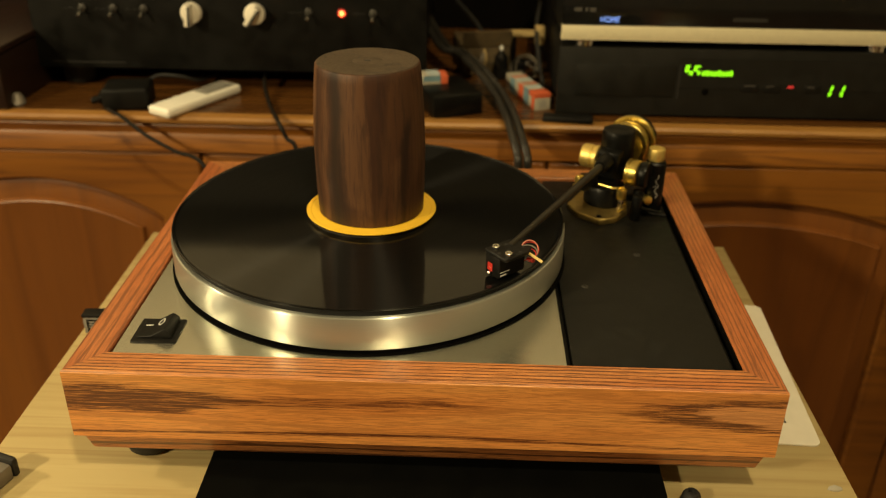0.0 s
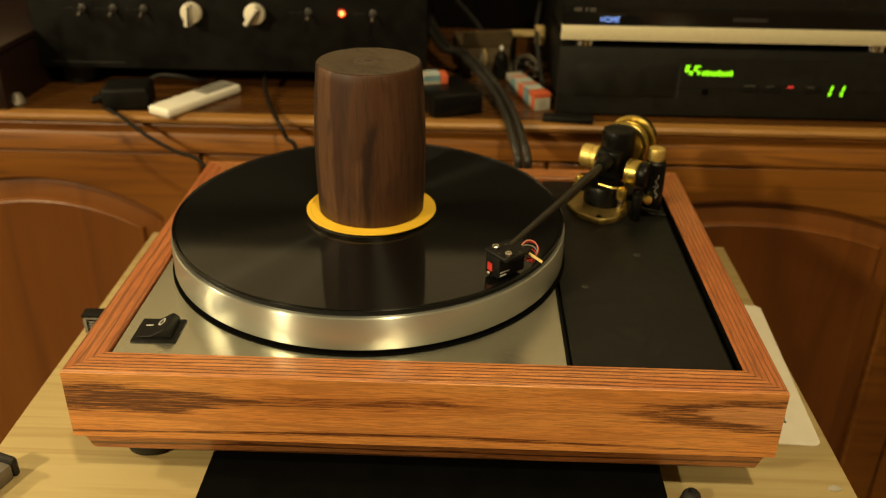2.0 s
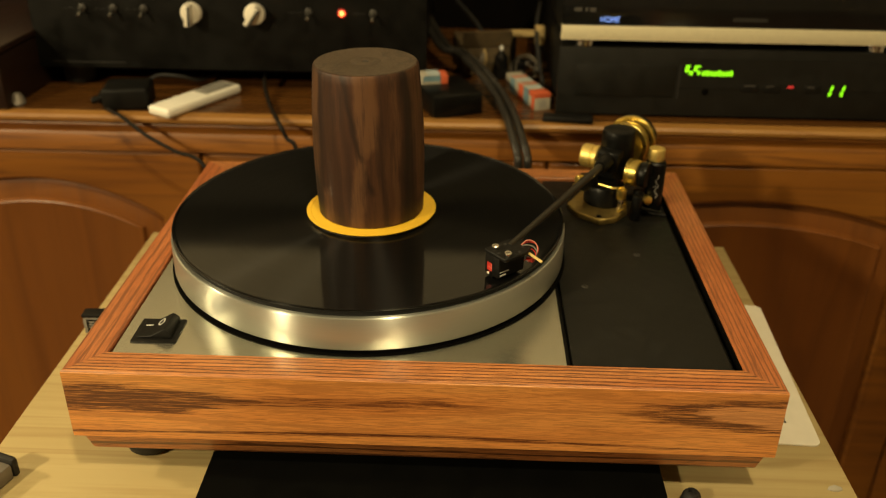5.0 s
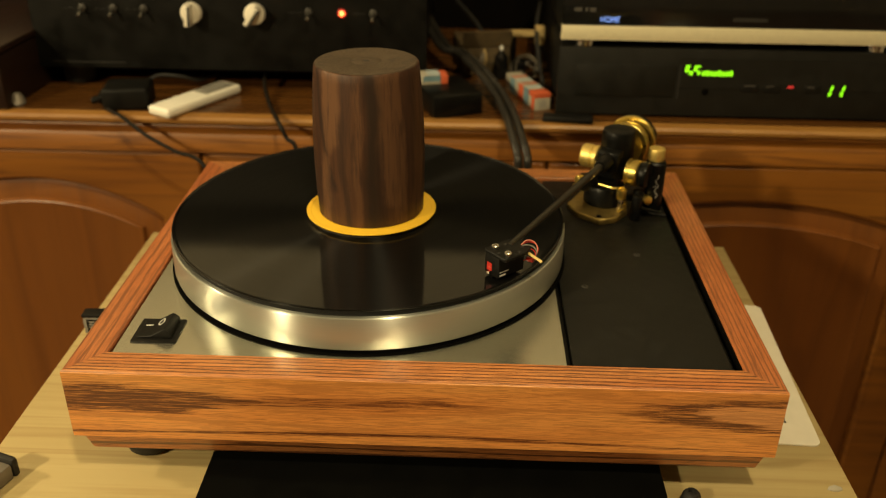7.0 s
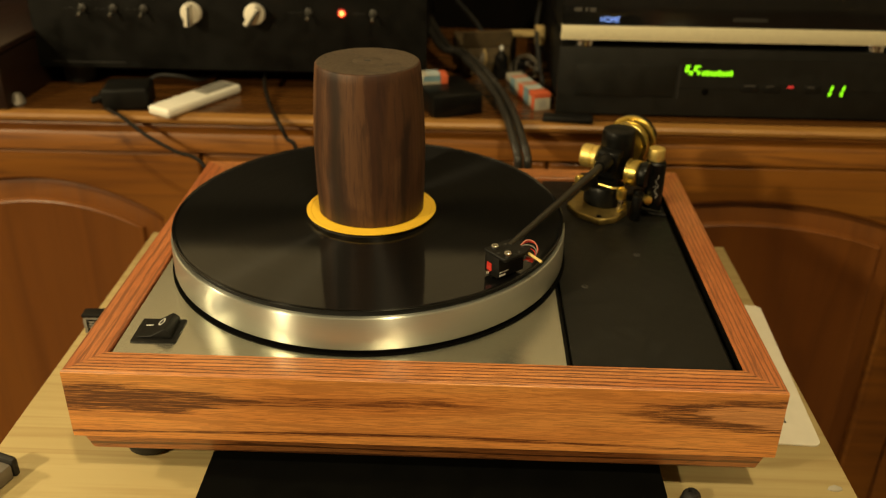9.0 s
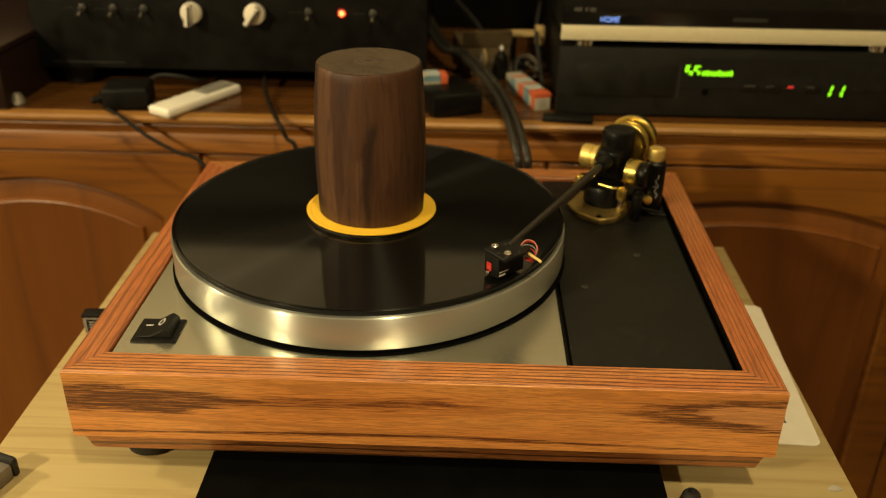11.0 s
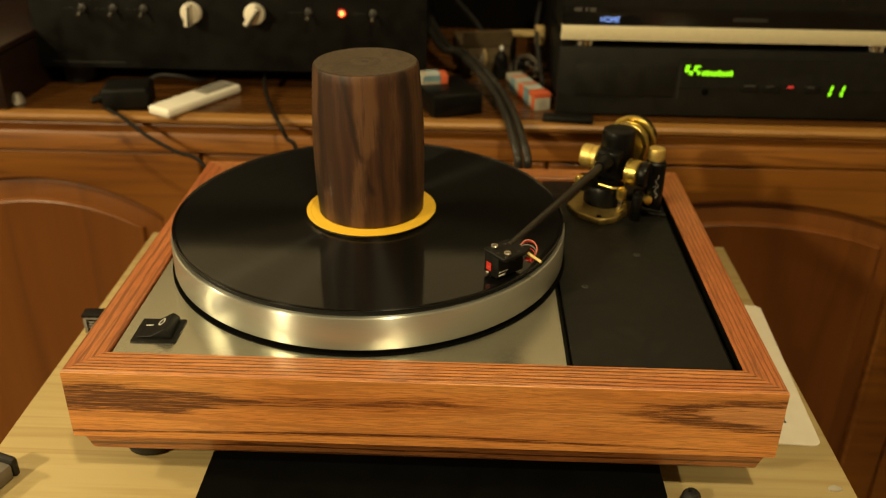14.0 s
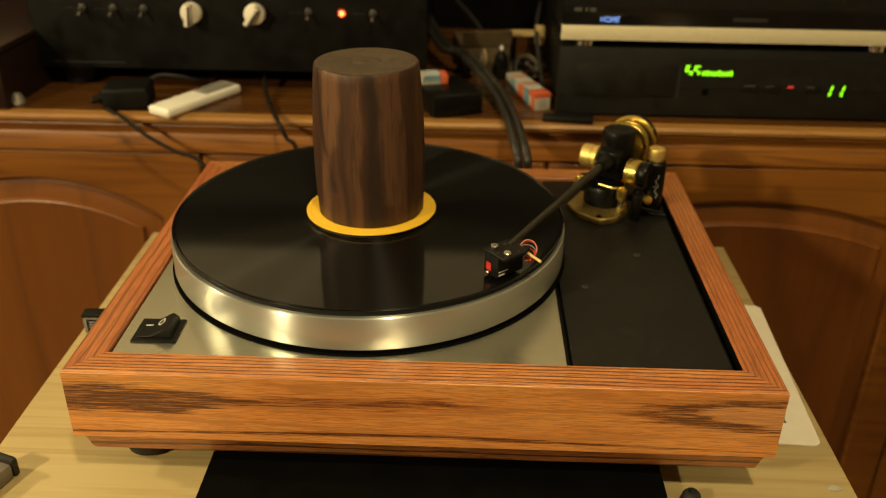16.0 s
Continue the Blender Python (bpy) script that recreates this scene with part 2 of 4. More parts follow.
M["teal"] = speckled("blue_grey_card", (0.12, 0.20, 0.24), 0.5, 0.2, 60)
M["pale_blue"] = speckled("pale_blue_card", (0.36, 0.42, 0.44), 0.5, 0.2, 60)
M["cork"] = speckled("pale_wood", (0.40, 0.29, 0.12), 0.6, 0.2, 300)
M["plaster"] = speckled("cream_plaster", (0.62, 0.56, 0.44), 0.8, 0.05, 12, bump=0.2)
M["near_black"] = speckled("near_black_matt", (0.004, 0.003, 0.0025), 0.7, 0.3, 14, Specular_IOR_Level=0.06)
M["ceiling"] = speckled("white_ceiling", (0.75, 0.72, 0.66), 0.9, 0.03, 10)
M["floor"] = wood("floor_boards", (0.16, 0.07, 0.025), (0.12, 0.05, 0.018), (0.05, 0.02, 0.008), 1, band=9)
M["wire_brown"] = speckled("dull_grey_brown_wire", (0.065, 0.053, 0.035), 0.5, 0.3, 200)
M["tube_black"] = speckled("worn_black_tube", (0.020, 0.017, 0.012), 0.38, 0.2, 200, bump=0.04)
M["dark_metal"] = speckled("dark_tarnished_metal", (0.055, 0.052, 0.047), 0.4, 0.2, 200, metal=0.4)
M["dark_chrome"] = speckled("dull_chrome", (0.30, 0.29, 0.26), 0.25, 0.2, 200, metal=0.9)
M["faceplate"] = speckled("satin_black_faceplate", (0.0075, 0.0072, 0.0058), 0.55, 0.2, 60, Specular_IOR_Level=0.25)
M["cable_black"] = speckled("dull_black_cable", (0.009, 0.007, 0.005), 0.55, 0.3, 150, Specular_IOR_Level=0.2)
M["pad"] = speckled("grey_keypad", (0.20, 0.19, 0.16), 0.45, 0.1, 80)
M["faint_ink"] = mat("faint_grey_ink", (0.018, 0.017, 0.015), 0.5)
M["led_red"] = glow("red_led", (1.0, 0.22, 0.05), 5.0)
# Weak emission on a ring draws the halo round the power lamp.
M["led_halo"] = glow("red_led_halo", (1.0, 0.02, 0.003), 0.25)
M["led_dim"] = glow("dim_red_led", (1.0, 0.06, 0.05), 0.35)
M["green"] = glow("green_display", (0.30, 1.0, 0.01), 1.2)
M["blue"] = glow("blue_display", (0.25, 0.42, 1.0), 1.1)


def vinyl():
    m = mat("vinyl", (0.006, 0.006, 0.006), 0.16)
    n = Net(m)
    c = n.add("ShaderNodeTexCoord")
    sep = n.add("ShaderNodeSeparateXYZ")
    n.link(c.outputs["Object"], sep.inputs[0])
    r = n.math("SQRT", n.math("ADD", n.math("MULTIPLY", sep.outputs[0], sep.outputs[0]), n.math("MULTIPLY", sep.outputs[1], sep.outputs[1])))
    cmb = n.add("ShaderNodeCombineXYZ")
    n.link(r, cmb.inputs[0])
    bands = n.noise(cmb.outputs[0], 160.0, 2.0, 0.5)
    dust = n.noise(n.coords((500, 500, 500)), 1.0, 2.0, 0.5)
    n.rough(bands, 0.38, 0.43)
    n.bsdf.inputs["Specular IOR Level"].default_value = 0.09
    n.bsdf.inputs["Anisotropic"].default_value = 1.0
    n.bsdf.inputs["Anisotropic Rotation"].default_value = 0.25
    t = n.add("ShaderNodeTangent", direction_type="RADIAL", axis="Z")
    n.link(t.outputs["Tangent"], n.bsdf.inputs["Tangent"])
    n.bsdf.inputs["Coat Weight"].default_value = 0.75
    n.link(n.ramp(bands, [(0.3, 0.055), (0.7, 0.085)]), n.bsdf.inputs["Coat Roughness"])
    n.color(n.mix(n.ramp(dust, [(0.72, 0.0), (0.80, 1.0)]), (0.003, 0.003, 0.003), (0.014, 0.013, 0.011)))
    return m


def rosewood():
    """Turned rosewood with the grain upright: pale tongues, dark seams and one dark flank round the barrel."""
    m = mat("rosewood", (0.11, 0.05, 0.03), 0.4)
    n = Net(m)
    sep = n.add("ShaderNodeSeparateXYZ")
    n.link(n.coords((1, 1, 1)), sep.inputs[0])
    x, y, z = sep.outputs
    warp = n.noise(n.coords((34, 34, 16)), 1.0, 4.0, 0.6)
    wavy = n.math("SUBTRACT", warp, 0.5)
    angle = n.math("DEGREES", n.math("ARCTAN2", y, x))
    ring = n.noise(n.coords((30, 22, 2.2), (0.03, 0.05, 0.5)), 1.0, 3.0, 0.5, 0.35)
    bandv = n.math("FRACT", n.math("MULTIPLY", ring, 3.2))
    c = n.ramp(bandv, [(0.0, (0.046, 0.020, 0.012)), (0.08, (0.056, 0.024, 0.013)), (0.45, (0.066, 0.028, 0.014)), (0.74, (0.074, 0.033, 0.016)), (0.88, (0.054, 0.024, 0.013)), (1.0, (0.046, 0.020, 0.012))])
    pale, deep, grey, dull = (0.138, 0.066, 0.031), (0.020, 0.010, 0.007), (0.017, 0.013, 0.010), (0.042, 0.023, 0.013)
    h = 0.1145

    def patch(at, half, lo, hi, slant=0.0, edge=4.0, wave=22.0):
        """A patch of the barrel: its direction and half width in degrees, its heights, and its slant over the height."""
        a = n.math("ADD", n.math("SUBTRACT", angle, at), n.math("MULTIPLY", wavy, wave))
        a = n.math("SUBTRACT", a, n.math("MULTIPLY", n.math("SUBTRACT", n.math("DIVIDE", z, h), 0.5), slant))
        a = n.math("WRAP", a, 180.0, -180.0)
        side = n.math("SUBTRACT", half, n.math("ABSOLUTE", a))
        level = n.math("ADD", n.math("DIVIDE", z, h), n.math("MULTIPLY", wavy, 0.5))
        ends = n.math("MINIMUM", n.math("SUBTRACT", level, lo), n.math("SUBTRACT", hi, level))
        return n.math("MULTIPLY", n.ramp(n.math("ADD", n.math("DIVIDE", side, edge), 0.5), [(0.0, 0.0), (1.0, 1.0)]), n.ramp(n.math("ADD", n.math("MULTIPLY", ends, 14.0), 0.5), [(0.0, 0.0), (1.0, 1.0)]))

    for at, half, lo, hi, slant, amount, tone in (
            (112, 28, -1.0, 2.0, 0, 0.80, dull), (68, 21, -1.0, 2.0, -18, 0.90, grey), (92, 15, -1.0, 0.52, -24, 0.80, grey), (119, 14, -1.0, 0.30, -20, 0.55, grey),
            (262, 15, 0.12, 2.0, -6, 0.55, pale), (268, 9, -1.0, 0.18, 0, 0.40, pale), (225, 4, -1.0, 2.0, 3, 0.45, pale),
            (240, 7, -1.0, 2.0, 5, 0.80, grey), (314, 5, -1.0, 0.62, 8, 0.80, deep), (305, 5, 0.0, 0.5, 0, 0.40, pale),
            (335, 10, 0.35, 0.95, 0, 0.20, pale), (21, 4, -1.0, 0.75, -16, 0.85, deep), (29, 3, 0.25, 0.85, -10, 0.55, pale), (42, 5, -1.0, 0.50, 6, 0.60, pale),
            (127, 9, 0.68, 0.97, 0, 0.50, pale), (126, 9, 0.32, 0.62, 5, 0.28, pale), (141, 3, 0.22, 2.0, 0, 0.85, deep),
            (153, 10, 0.0, 2.0, -12, 0.55, deep), (146, 7, -1.0, 0.22, 0, 0.60, pale), (172, 4, -1.0, 0.9, -10, 0.40, deep),
            (196, 11, 0.52, 2.0, -8, 0.78, pale), (188, 3, 0.2, 2.0, -34, 0.85, deep), (188, 6, -0.2, 0.50, 16, 0.75, pale),
            (207, 3, -1.0, 0.7, -6, 0.6, deep)):
        c = n.mix(n.math("MULTIPLY", patch(at, half, lo, hi, slant, 10.0 if tone is grey else 4.0), amount), c, tone)
    fleck = n.noise(n.coords((150, 150, 22)), 1.0, 3.0, 0.6)
    c = n.mix(n.math("MULTIPLY", n.ramp(fleck, [(0.56, 0.0), (0.66, 1.0)]), 0.5), c, (0.026, 0.013, 0.010))
    fine = n.noise(n.coords((330, 330, 14)), 1.0, 5.0, 0.7)
    c = n.mix(n.math("MULTIPLY", n.ramp(fine, [(0.50, 0.0), (0.62, 1.0)]), 0.40), c, (0.022, 0.011, 0.008))
    n.color(c)
    n.rough(fine, 0.42, 0.58)
    n.bsdf.inputs["Specular IOR Level"].default_value = 0.3
    n.bump(fine, 0.1, 0.0003)
    return m


def end_grain():
    """Sawn end of the same wood: faint arcs of growth rings and saw marks."""
    m = mat("rosewood_end_grain", (0.07, 0.045, 0.025), 0.6)
    n = Net(m)
    w = n.noise(n.coords((30, 20, 3.6), (0.04, 0.07, 0.5)), 1.0, 2.0, 0.5, 0.7)
    arcs = n.ramp(n.math("FRACT", n.math("MULTIPLY", w, 9.0)), [(0.0, 0.0), (0.6, 0.6), (1.0, 0.1)])
    grit = n.noise(n.coords((700, 700, 700)), 1.0, 3.0, 0.6)
    c = n.mix(arcs, (0.075, 0.050, 0.028), (0.052, 0.033, 0.019))
    knot = n.noise(n.coords((70, 110, 1), (0, 0, 0.6)), 1.0, 4.0, 0.6, 0.6)
    c = n.mix(n.math("MULTIPLY", n.ramp(knot, [(0.56, 0.0), (0.64, 1.0)]), 0.7), c, (0.026, 0.017, 0.011))
    n.color(n.mix(n.math("MULTIPLY", grit, 0.4), c, (0.030, 0.019, 0.012)))
    n.rough(grit, 0.5, 0.7)
    n.bump(grit, 0.2, 0.0002)
    return m


M["vinyl"] = vinyl()
M["rosewood"] = rosewood()
M["end_grain"] = end_grain()


# ---- mesh helpers ----
def mesh_of(name, bm, material, angle=35):
    me = bpy.data.meshes.new(name)
    bmesh.ops.recalc_face_normals(bm, faces=bm.faces)
    bm.to_mesh(me)
    bm.free()
    me.materials.append(material)
    me.polygons.foreach_set("use_smooth", [True] * len(me.polygons))
    me.set_sharp_from_angle(angle=radians(angle))
    return me


def part(name, bm, material, parent=None, label=""):
    """Link a bmesh as one mesh object under a thing or a part."""
    ob = new(name, mesh_of(name, bm, material))
    ob.parent = parent
    return tagged(ob, label)


def thing(name, label, category, at=(0, 0, 0), turn=(0, 0, 0), group="", kind=""):
    ob = new(name)
    ob.empty_display_size = 0.02
    ob.matrix_basis = pose(*at, *turn)
    return tagged(ob, label, category, group, kind)


def box(x0, x1, y0, y1, z0, z1, bevel=0.0, segments=2, bm=None):
    own = bmesh.new()
    bmesh.ops.create_cube(own, size=1, matrix=Matrix.Translation(((x0 + x1) / 2, (y0 + y1) / 2, (z0 + z1) / 2)) @ Matrix.Diagonal((x1 - x0, y1 - y0, z1 - z0, 1)))
    if bevel:
        bmesh.ops.bevel(own, geom=own.edges[:], offset=bevel, segments=segments, affect="EDGES", profile=0.5)
    return join(bm, own)


def join(bm, own):
    if bm is None:
        return own
    me = bpy.data.meshes.new("scratch")
    own.to_mesh(me)
    own.free()
    bm.from_mesh(me)
    bpy.data.meshes.remove(me)
    return bm


def lathe(profile, seg=48, m=None, bm=None):
    """Turn a profile of (radius, height) round z; a radius of 0 closes it."""
    own = bmesh.new()
    rings = []
    for r, z in profile:
        if r <= 0:
            rings.append([own.verts.new((0, 0, z))])
        else:
            rings.append([own.verts.new((r * math.cos(2 * math.pi * i / seg), r * math.sin(2 * math.pi * i / seg), z)) for i in range(seg)])
    for a, b in zip(rings, rings[1:]):
        for i in range(seg):
            j = (i + 1) % seg
            if len(a) == 1 and len(b) == 1:
                continue
            if len(a) == 1:
                own.faces.new((a[0], b[i], b[j]))
            elif len(b) == 1:
                own.faces.new((a[i], a[j], b[0]))
            else:
                own.faces.new((a[i], a[j], b[j], b[i]))
    if m is not None:
        own.transform(m)
    return join(bm, own)


def rod(r, z0, z1, bevel=0.0008, seg=32, m=None, bm=None):
    b = min(bevel, r * 0.5, (z1 - z0) * 0.45)
    k = b * 0.3
    return lathe([(0, z0), (r - b, z0), (r - k, z0 + k), (r, z0 + b), (r, z1 - b), (r - k, z1 - k), (r - b, z1), (0, z1)], seg, m, bm)


def smooth_path(points, n=8):
    """Catmull-Rom through a few points."""
    p = [Vector(q) for q in points]
    p = [2 * p[0] - p[1], *p, 2 * p[-1] - p[-2]]
    out = []
    for a, b, c, d in zip(p, p[1:], p[2:], p[3:]):
        for i in range(n):
            t = i / n
            out.append(0.5 * (2 * b + (c - a) * t + (2 * a - 5 * b + 4 * c - d) * t * t + (3 * b - a - 3 * c + d) * t ** 3))
    return [*out, p[-2]]


def tube(points, r, seg=10, n=8, bm=None, r2=None):
    """A round bar or cable along a smooth path."""
    own = bmesh.new()
    path = smooth_path(points, n) if n > 1 else [Vector(q) for q in points]
    side = None
    rings = []
    for i, q in enumerate(path):
        d = (path[min(i + 1, len(path) - 1)] - path[max(i - 1, 0)]).normalized()
        if side is None:
            side = d.orthogonal().normalized()
        side = (side - d * side.dot(d)).normalized()
        up = d.cross(side)
        rr = r if r2 is None else r + (r2 - r) * i / (len(path) - 1)
        rings.append([own.verts.new(q + rr * (math.cos(2 * math.pi * k / seg) * side + math.sin(2 * math.pi * k / seg) * up)) for k in range(seg)])
    for a, b in zip(rings, rings[1:]):
        for k in range(seg):
            own.faces.new((a[k], a[(k + 1) % seg], b[(k + 1) % seg], b[k]))
    own.faces.new(rings[0])
    own.faces.new(rings[-1])
    return join(bm, own)


def prism(outline, z0, z1, m=None, bm=None, bevel=0.0):
    """Extrude an outline in x and y from z0 to z1."""
    own = bmesh.new()
    lo = [own.verts.new((x, y, z0)) for x, y in outline]
    hi = [own.verts.new((x, y, z1)) for x, y in outline]
    own.faces.new(lo)
    own.faces.new(hi)
    for i in range(len(lo)):
        j = (i + 1) % len(lo)
        own.faces.new((lo[i], lo[j], hi[j], hi[i]))
    if bevel:
        bmesh.ops.recalc_face_normals(own, faces=own.faces)
        bmesh.ops.bevel(own, geom=own.edges[:], offset=bevel, segments=1, affect="EDGES")
    if m is not None:
        own.transform(m)
    return join(bm, own)


def text(name, body, size, material, parent, m, depth=0.0002):
    cu = bpy.data.curves.new(name, "FONT")
    cu.body, cu.size, cu.extrude, cu.align_x, cu.align_y = body, size, depth, "CENTER", "CENTER"
    tmp = bpy.data.objects.new(name, cu)
    scene.collection.objects.link(tmp)
    bpy.context.view_layer.update()
    me = bpy.data.meshes.new_from_object(tmp.evaluated_get(bpy.context.evaluated_depsgraph_get()))
    bpy.data.objects.remove(tmp)
    bpy.data.curves.remove(cu)
    me.transform(m)
    me.materials.clear()
    me.materials.append(material)
    ob = new(name, me)
    ob.parent = parent
    return ob


def axis_to(p, d):
    """The pose that lays the z axis along d at p."""
    return Matrix.Translation(p) @ Vector(d).to_track_quat("Z", "Y").to_matrix().to_4x4()


FACE = pose(0, 0, 0, 90)   # writing that stands upright and faces the front


# ---- the room ----
def room():
    def slab(name, label, material, *ext):
        ob = part(name, box(*ext), material)
        return tagged(ob, label, name.split("_")[0], kind="structure")
    slab("floor", "dark brown wooden floor boards", M["floor"], -2.4, 2.6, -3.4, 0.9, -0.06, 0.0)
    slab("ceiling", "white painted ceiling", M["ceiling"], -2.4, 2.6, -3.4, 0.9, 2.5, 2.56)
    slab("wall_north", "cream plaster wall behind the sideboard", M["plaster"], -2.4, 2.6, 0.78, 0.9, 0, 2.5)
    slab("wall_south", "cream plaster wall", M["plaster"], -2.4, 2.6, -3.52, -3.4, 0, 2.5)
    slab("wall_west", "cream plaster wall", M["plaster"], -2.52, -2.4, -3.4, 0.9, 0, 2.5)
    slab("wall_east", "cream plaster wall", M["plaster"], 2.6, 2.72, -3.4, 0.9, 0, 2.5)
    # Added panel: keeps the background, and its reflection in the record, dark.
    slab("wall_panel", "near-black panel added behind the sideboard for the darkness there", M["near_black"], -1.3, 1.5, 0.66, 0.779, 0.0, 1.10)


def arch(half, bottom, peak, radius, n=24):
    """Outline of a panel with a round head, in x and z."""
    pts = [(-half, bottom), (half, bottom)]
    for i in range(n + 1):
        x = half - 2 * half * i / n
        pts.append((x, peak - radius + math.sqrt(radius * radius - x * x)))
    return pts


def cabinet_door(parent, x0, x1, peak, radius, stile=0.052):
    """A framed door with an arched, raised panel."""
    c, half = (x0 + x1) / 2, (x1 - x0) / 2 - 0.0015
    top, bottom = T - 0.032, 0.10
    front, back = 0.268, 0.288
    door = part("door", box(c - half, c + half, back - 0.006, back, bottom, top), M["cab_z"], parent)
    outline = arch(half - stile, bottom + 0.06, T + peak, radius)
    bm = bmesh.new()
    n = len(outline)
    outer = [(-half, bottom), (half, bottom)] + [(half - 2 * half * i / (n - 3), top) for i in range(n - 2)]
    loops = []
    for pts, y, grow in ((outer, back - 0.006, 0), (outer, front + 0.002, 0), (outer, front, 0.002), (outline, front, -0.007), (outline, front + 0.0015, -0.004), (outline, front + 0.006, -0.0015), (outline, back - 0.006, 0.0)):
        cz = (bottom + top) / 2
        loop = []
        for x, z in pts:
            loop.append(bm.verts.new((c + x * (1 - grow / 0.14), y, cz + (z - cz) * (1 - grow / 0.23))))
        loops.append(loop)
    for a, b in zip(loops, loops[1:]):
        for i in range(n):
            bm.faces.new((a[i], a[(i + 1) % n], b[(i + 1) % n], b[i]))
    part("frame", bm, M["cab_frame"], door)
    bm = bmesh.new()
    loops = []
    for inset, y in ((0.0, front + 0.0095), (0.004, front + 0.0080), (0.021, front + 0.0062), (0.0228, front + 0.0014), (0.0245, front + 0.0004), (0.0265, front + 0.0012)):
        pts = arch(half - stile - inset, bottom + 0.06 + inset, T + peak - inset, radius - inset * 0.4)
        loops.append([bm.verts.new((c + x, y, z)) for x, z in pts])
    for a, b in zip(loops, loops[1:]):
        for i in range(n):
            bm.faces.new((a[i], a[(i + 1) % n], b[(i + 1) % n], b[i]))
    bm.faces.new(loops[-1])
    part("panel", bm, M["cab_z"], door)


def sideboard():
    sb = thing("sideboard", "brown stained wooden sideboard with arched panel doors", "sideboard", (0, 0, 0))
    x0, x1 = -1.0, 1.0
    # the top's front edge is rounded, with a cove below it
    prof = [(0.655, CAB), (0.270, CAB), (0.270, CAB - 0.0105), (0.655, CAB - 0.0105)]
    def run(prof):
        bm = bmesh.new()
        a = [bm.verts.new((x0 - 0.01, y, z)) for y, z in prof]
        b = [bm.verts.new((x1 + 0.01, y, z)) for y, z in prof]
        for i in range(len(a)):
            j = (i + 1) % len(a)
            bm.faces.new((a[i], a[j], b[j], b[i]))
        bm.faces.new(a)
        bm.faces.new(b)
        return bm
    part("top", run(prof), M["cab_top"], sb)
    part("nosing", run([(0.2698, CAB - 0.0002), (0.2610, CAB - 0.0006), (0.2580, CAB - 0.0013), (0.2560, CAB - 0.004), (0.2570, CAB - 0.0077), (0.2605, CAB - 0.0099), (0.2698, CAB - 0.0103)]), M["cab_edge"], sb, "wooden edge coloured lighter where light catches it")
    z = CAB - 0.0107
    part("moulding", run([(0.30, z), (0.2635, z), (0.2625, z - 0.003), (0.2655, z - 0.007), (0.2665, z - 0.012), (0.2645, z - 0.016), (0.2645, z - 0.0322), (0.2665, z - 0.0340), (0.30, z - 0.0340)]), M["cab_x"], sb)
    part("carcass", box(x0, x1, 0.2885, 0.655, 0.02, CAB - 0.011), M["cab_z"], sb)
    part("plinth", box(x0, x1, 0.283, 0.2883, 0.0, 0.099), M["cab_x"], sb)
    for a, b, peak, radius in ((-0.998, -0.648, -0.070, 0.242), (-0.648, -0.262, -0.0693, 0.242), (-0.262, 0.110, -0.072, 0.28), (0.110, 0.555, -0.0770, 0.48), (0.555, 0.999, -0.0770, 0.48)):
        cabinet_door(sb, a, b, peak, radius, 0.052 if a < 0 else 0.048)


def side_table():
    st = thing("side_table", "small table with a pale varnished pine top", "table", (0, 0, 0))
    part("tabletop", box(-0.2957, 0.2865, -0.36, 0.192, BOARD - 0.028, BOARD, 0.0015), M["pine"], st)
    for x in (-0.265, 0.225):
        for y in (-0.33, 0.13):
            part("leg", box(x, x + 0.035, y, y + 0.035, 0.0, BOARD - 0.0285, 0.002), M["pine"], st)


# ---- the turntable ----
def rail(length, parent, m, material, low_material, cap=None):
    """One mitred side of the plinth; x along it, y inwards, z from the plinth's top."""
    def sweep(prof):
        bm = bmesh.new()
        a, b = [], []
        for y, z in prof:
            a.append(bm.verts.new((-length / 2 + y, y, z)))
            b.append(bm.verts.new((length / 2 - y, y, z)))
        for i in range(len(a)):
            j = (i + 1) % len(a)
            bm.faces.new((a[i], a[j], b[j], b[i]))
        bm.faces.new(a)
        bm.faces.new(b)
        return bm
    up = sweep([(0.0, -0.0008), (0.0008, 0.0), (RAIL - 0.0006, 0.0), (RAIL, -0.0006), (RAIL, -0.05), (0.0006, -0.0502), (0.0, -0.0496)])
    up.transform(m)
    ob = part("rail", up, material, parent)
    if cap:
        top = sweep([(0.0002, 0.0001), (RAIL - 0.0006, 0.0001), (RAIL - 0.0006, 0.0008), (0.0008, 0.0008)])
        top.transform(m)
        part("veneer", top, cap, ob)
    low = sweep([(0.0036, -0.0504), (RAIL, -0.0504), (RAIL, -0.066), (0.0088, -0.066), (0.0077, -0.0648), (0.0045, -0.0525), (0.0036, -0.0515)])
    low.transform(m)
    part("base_moulding", low, low_material, parent)
    return ob


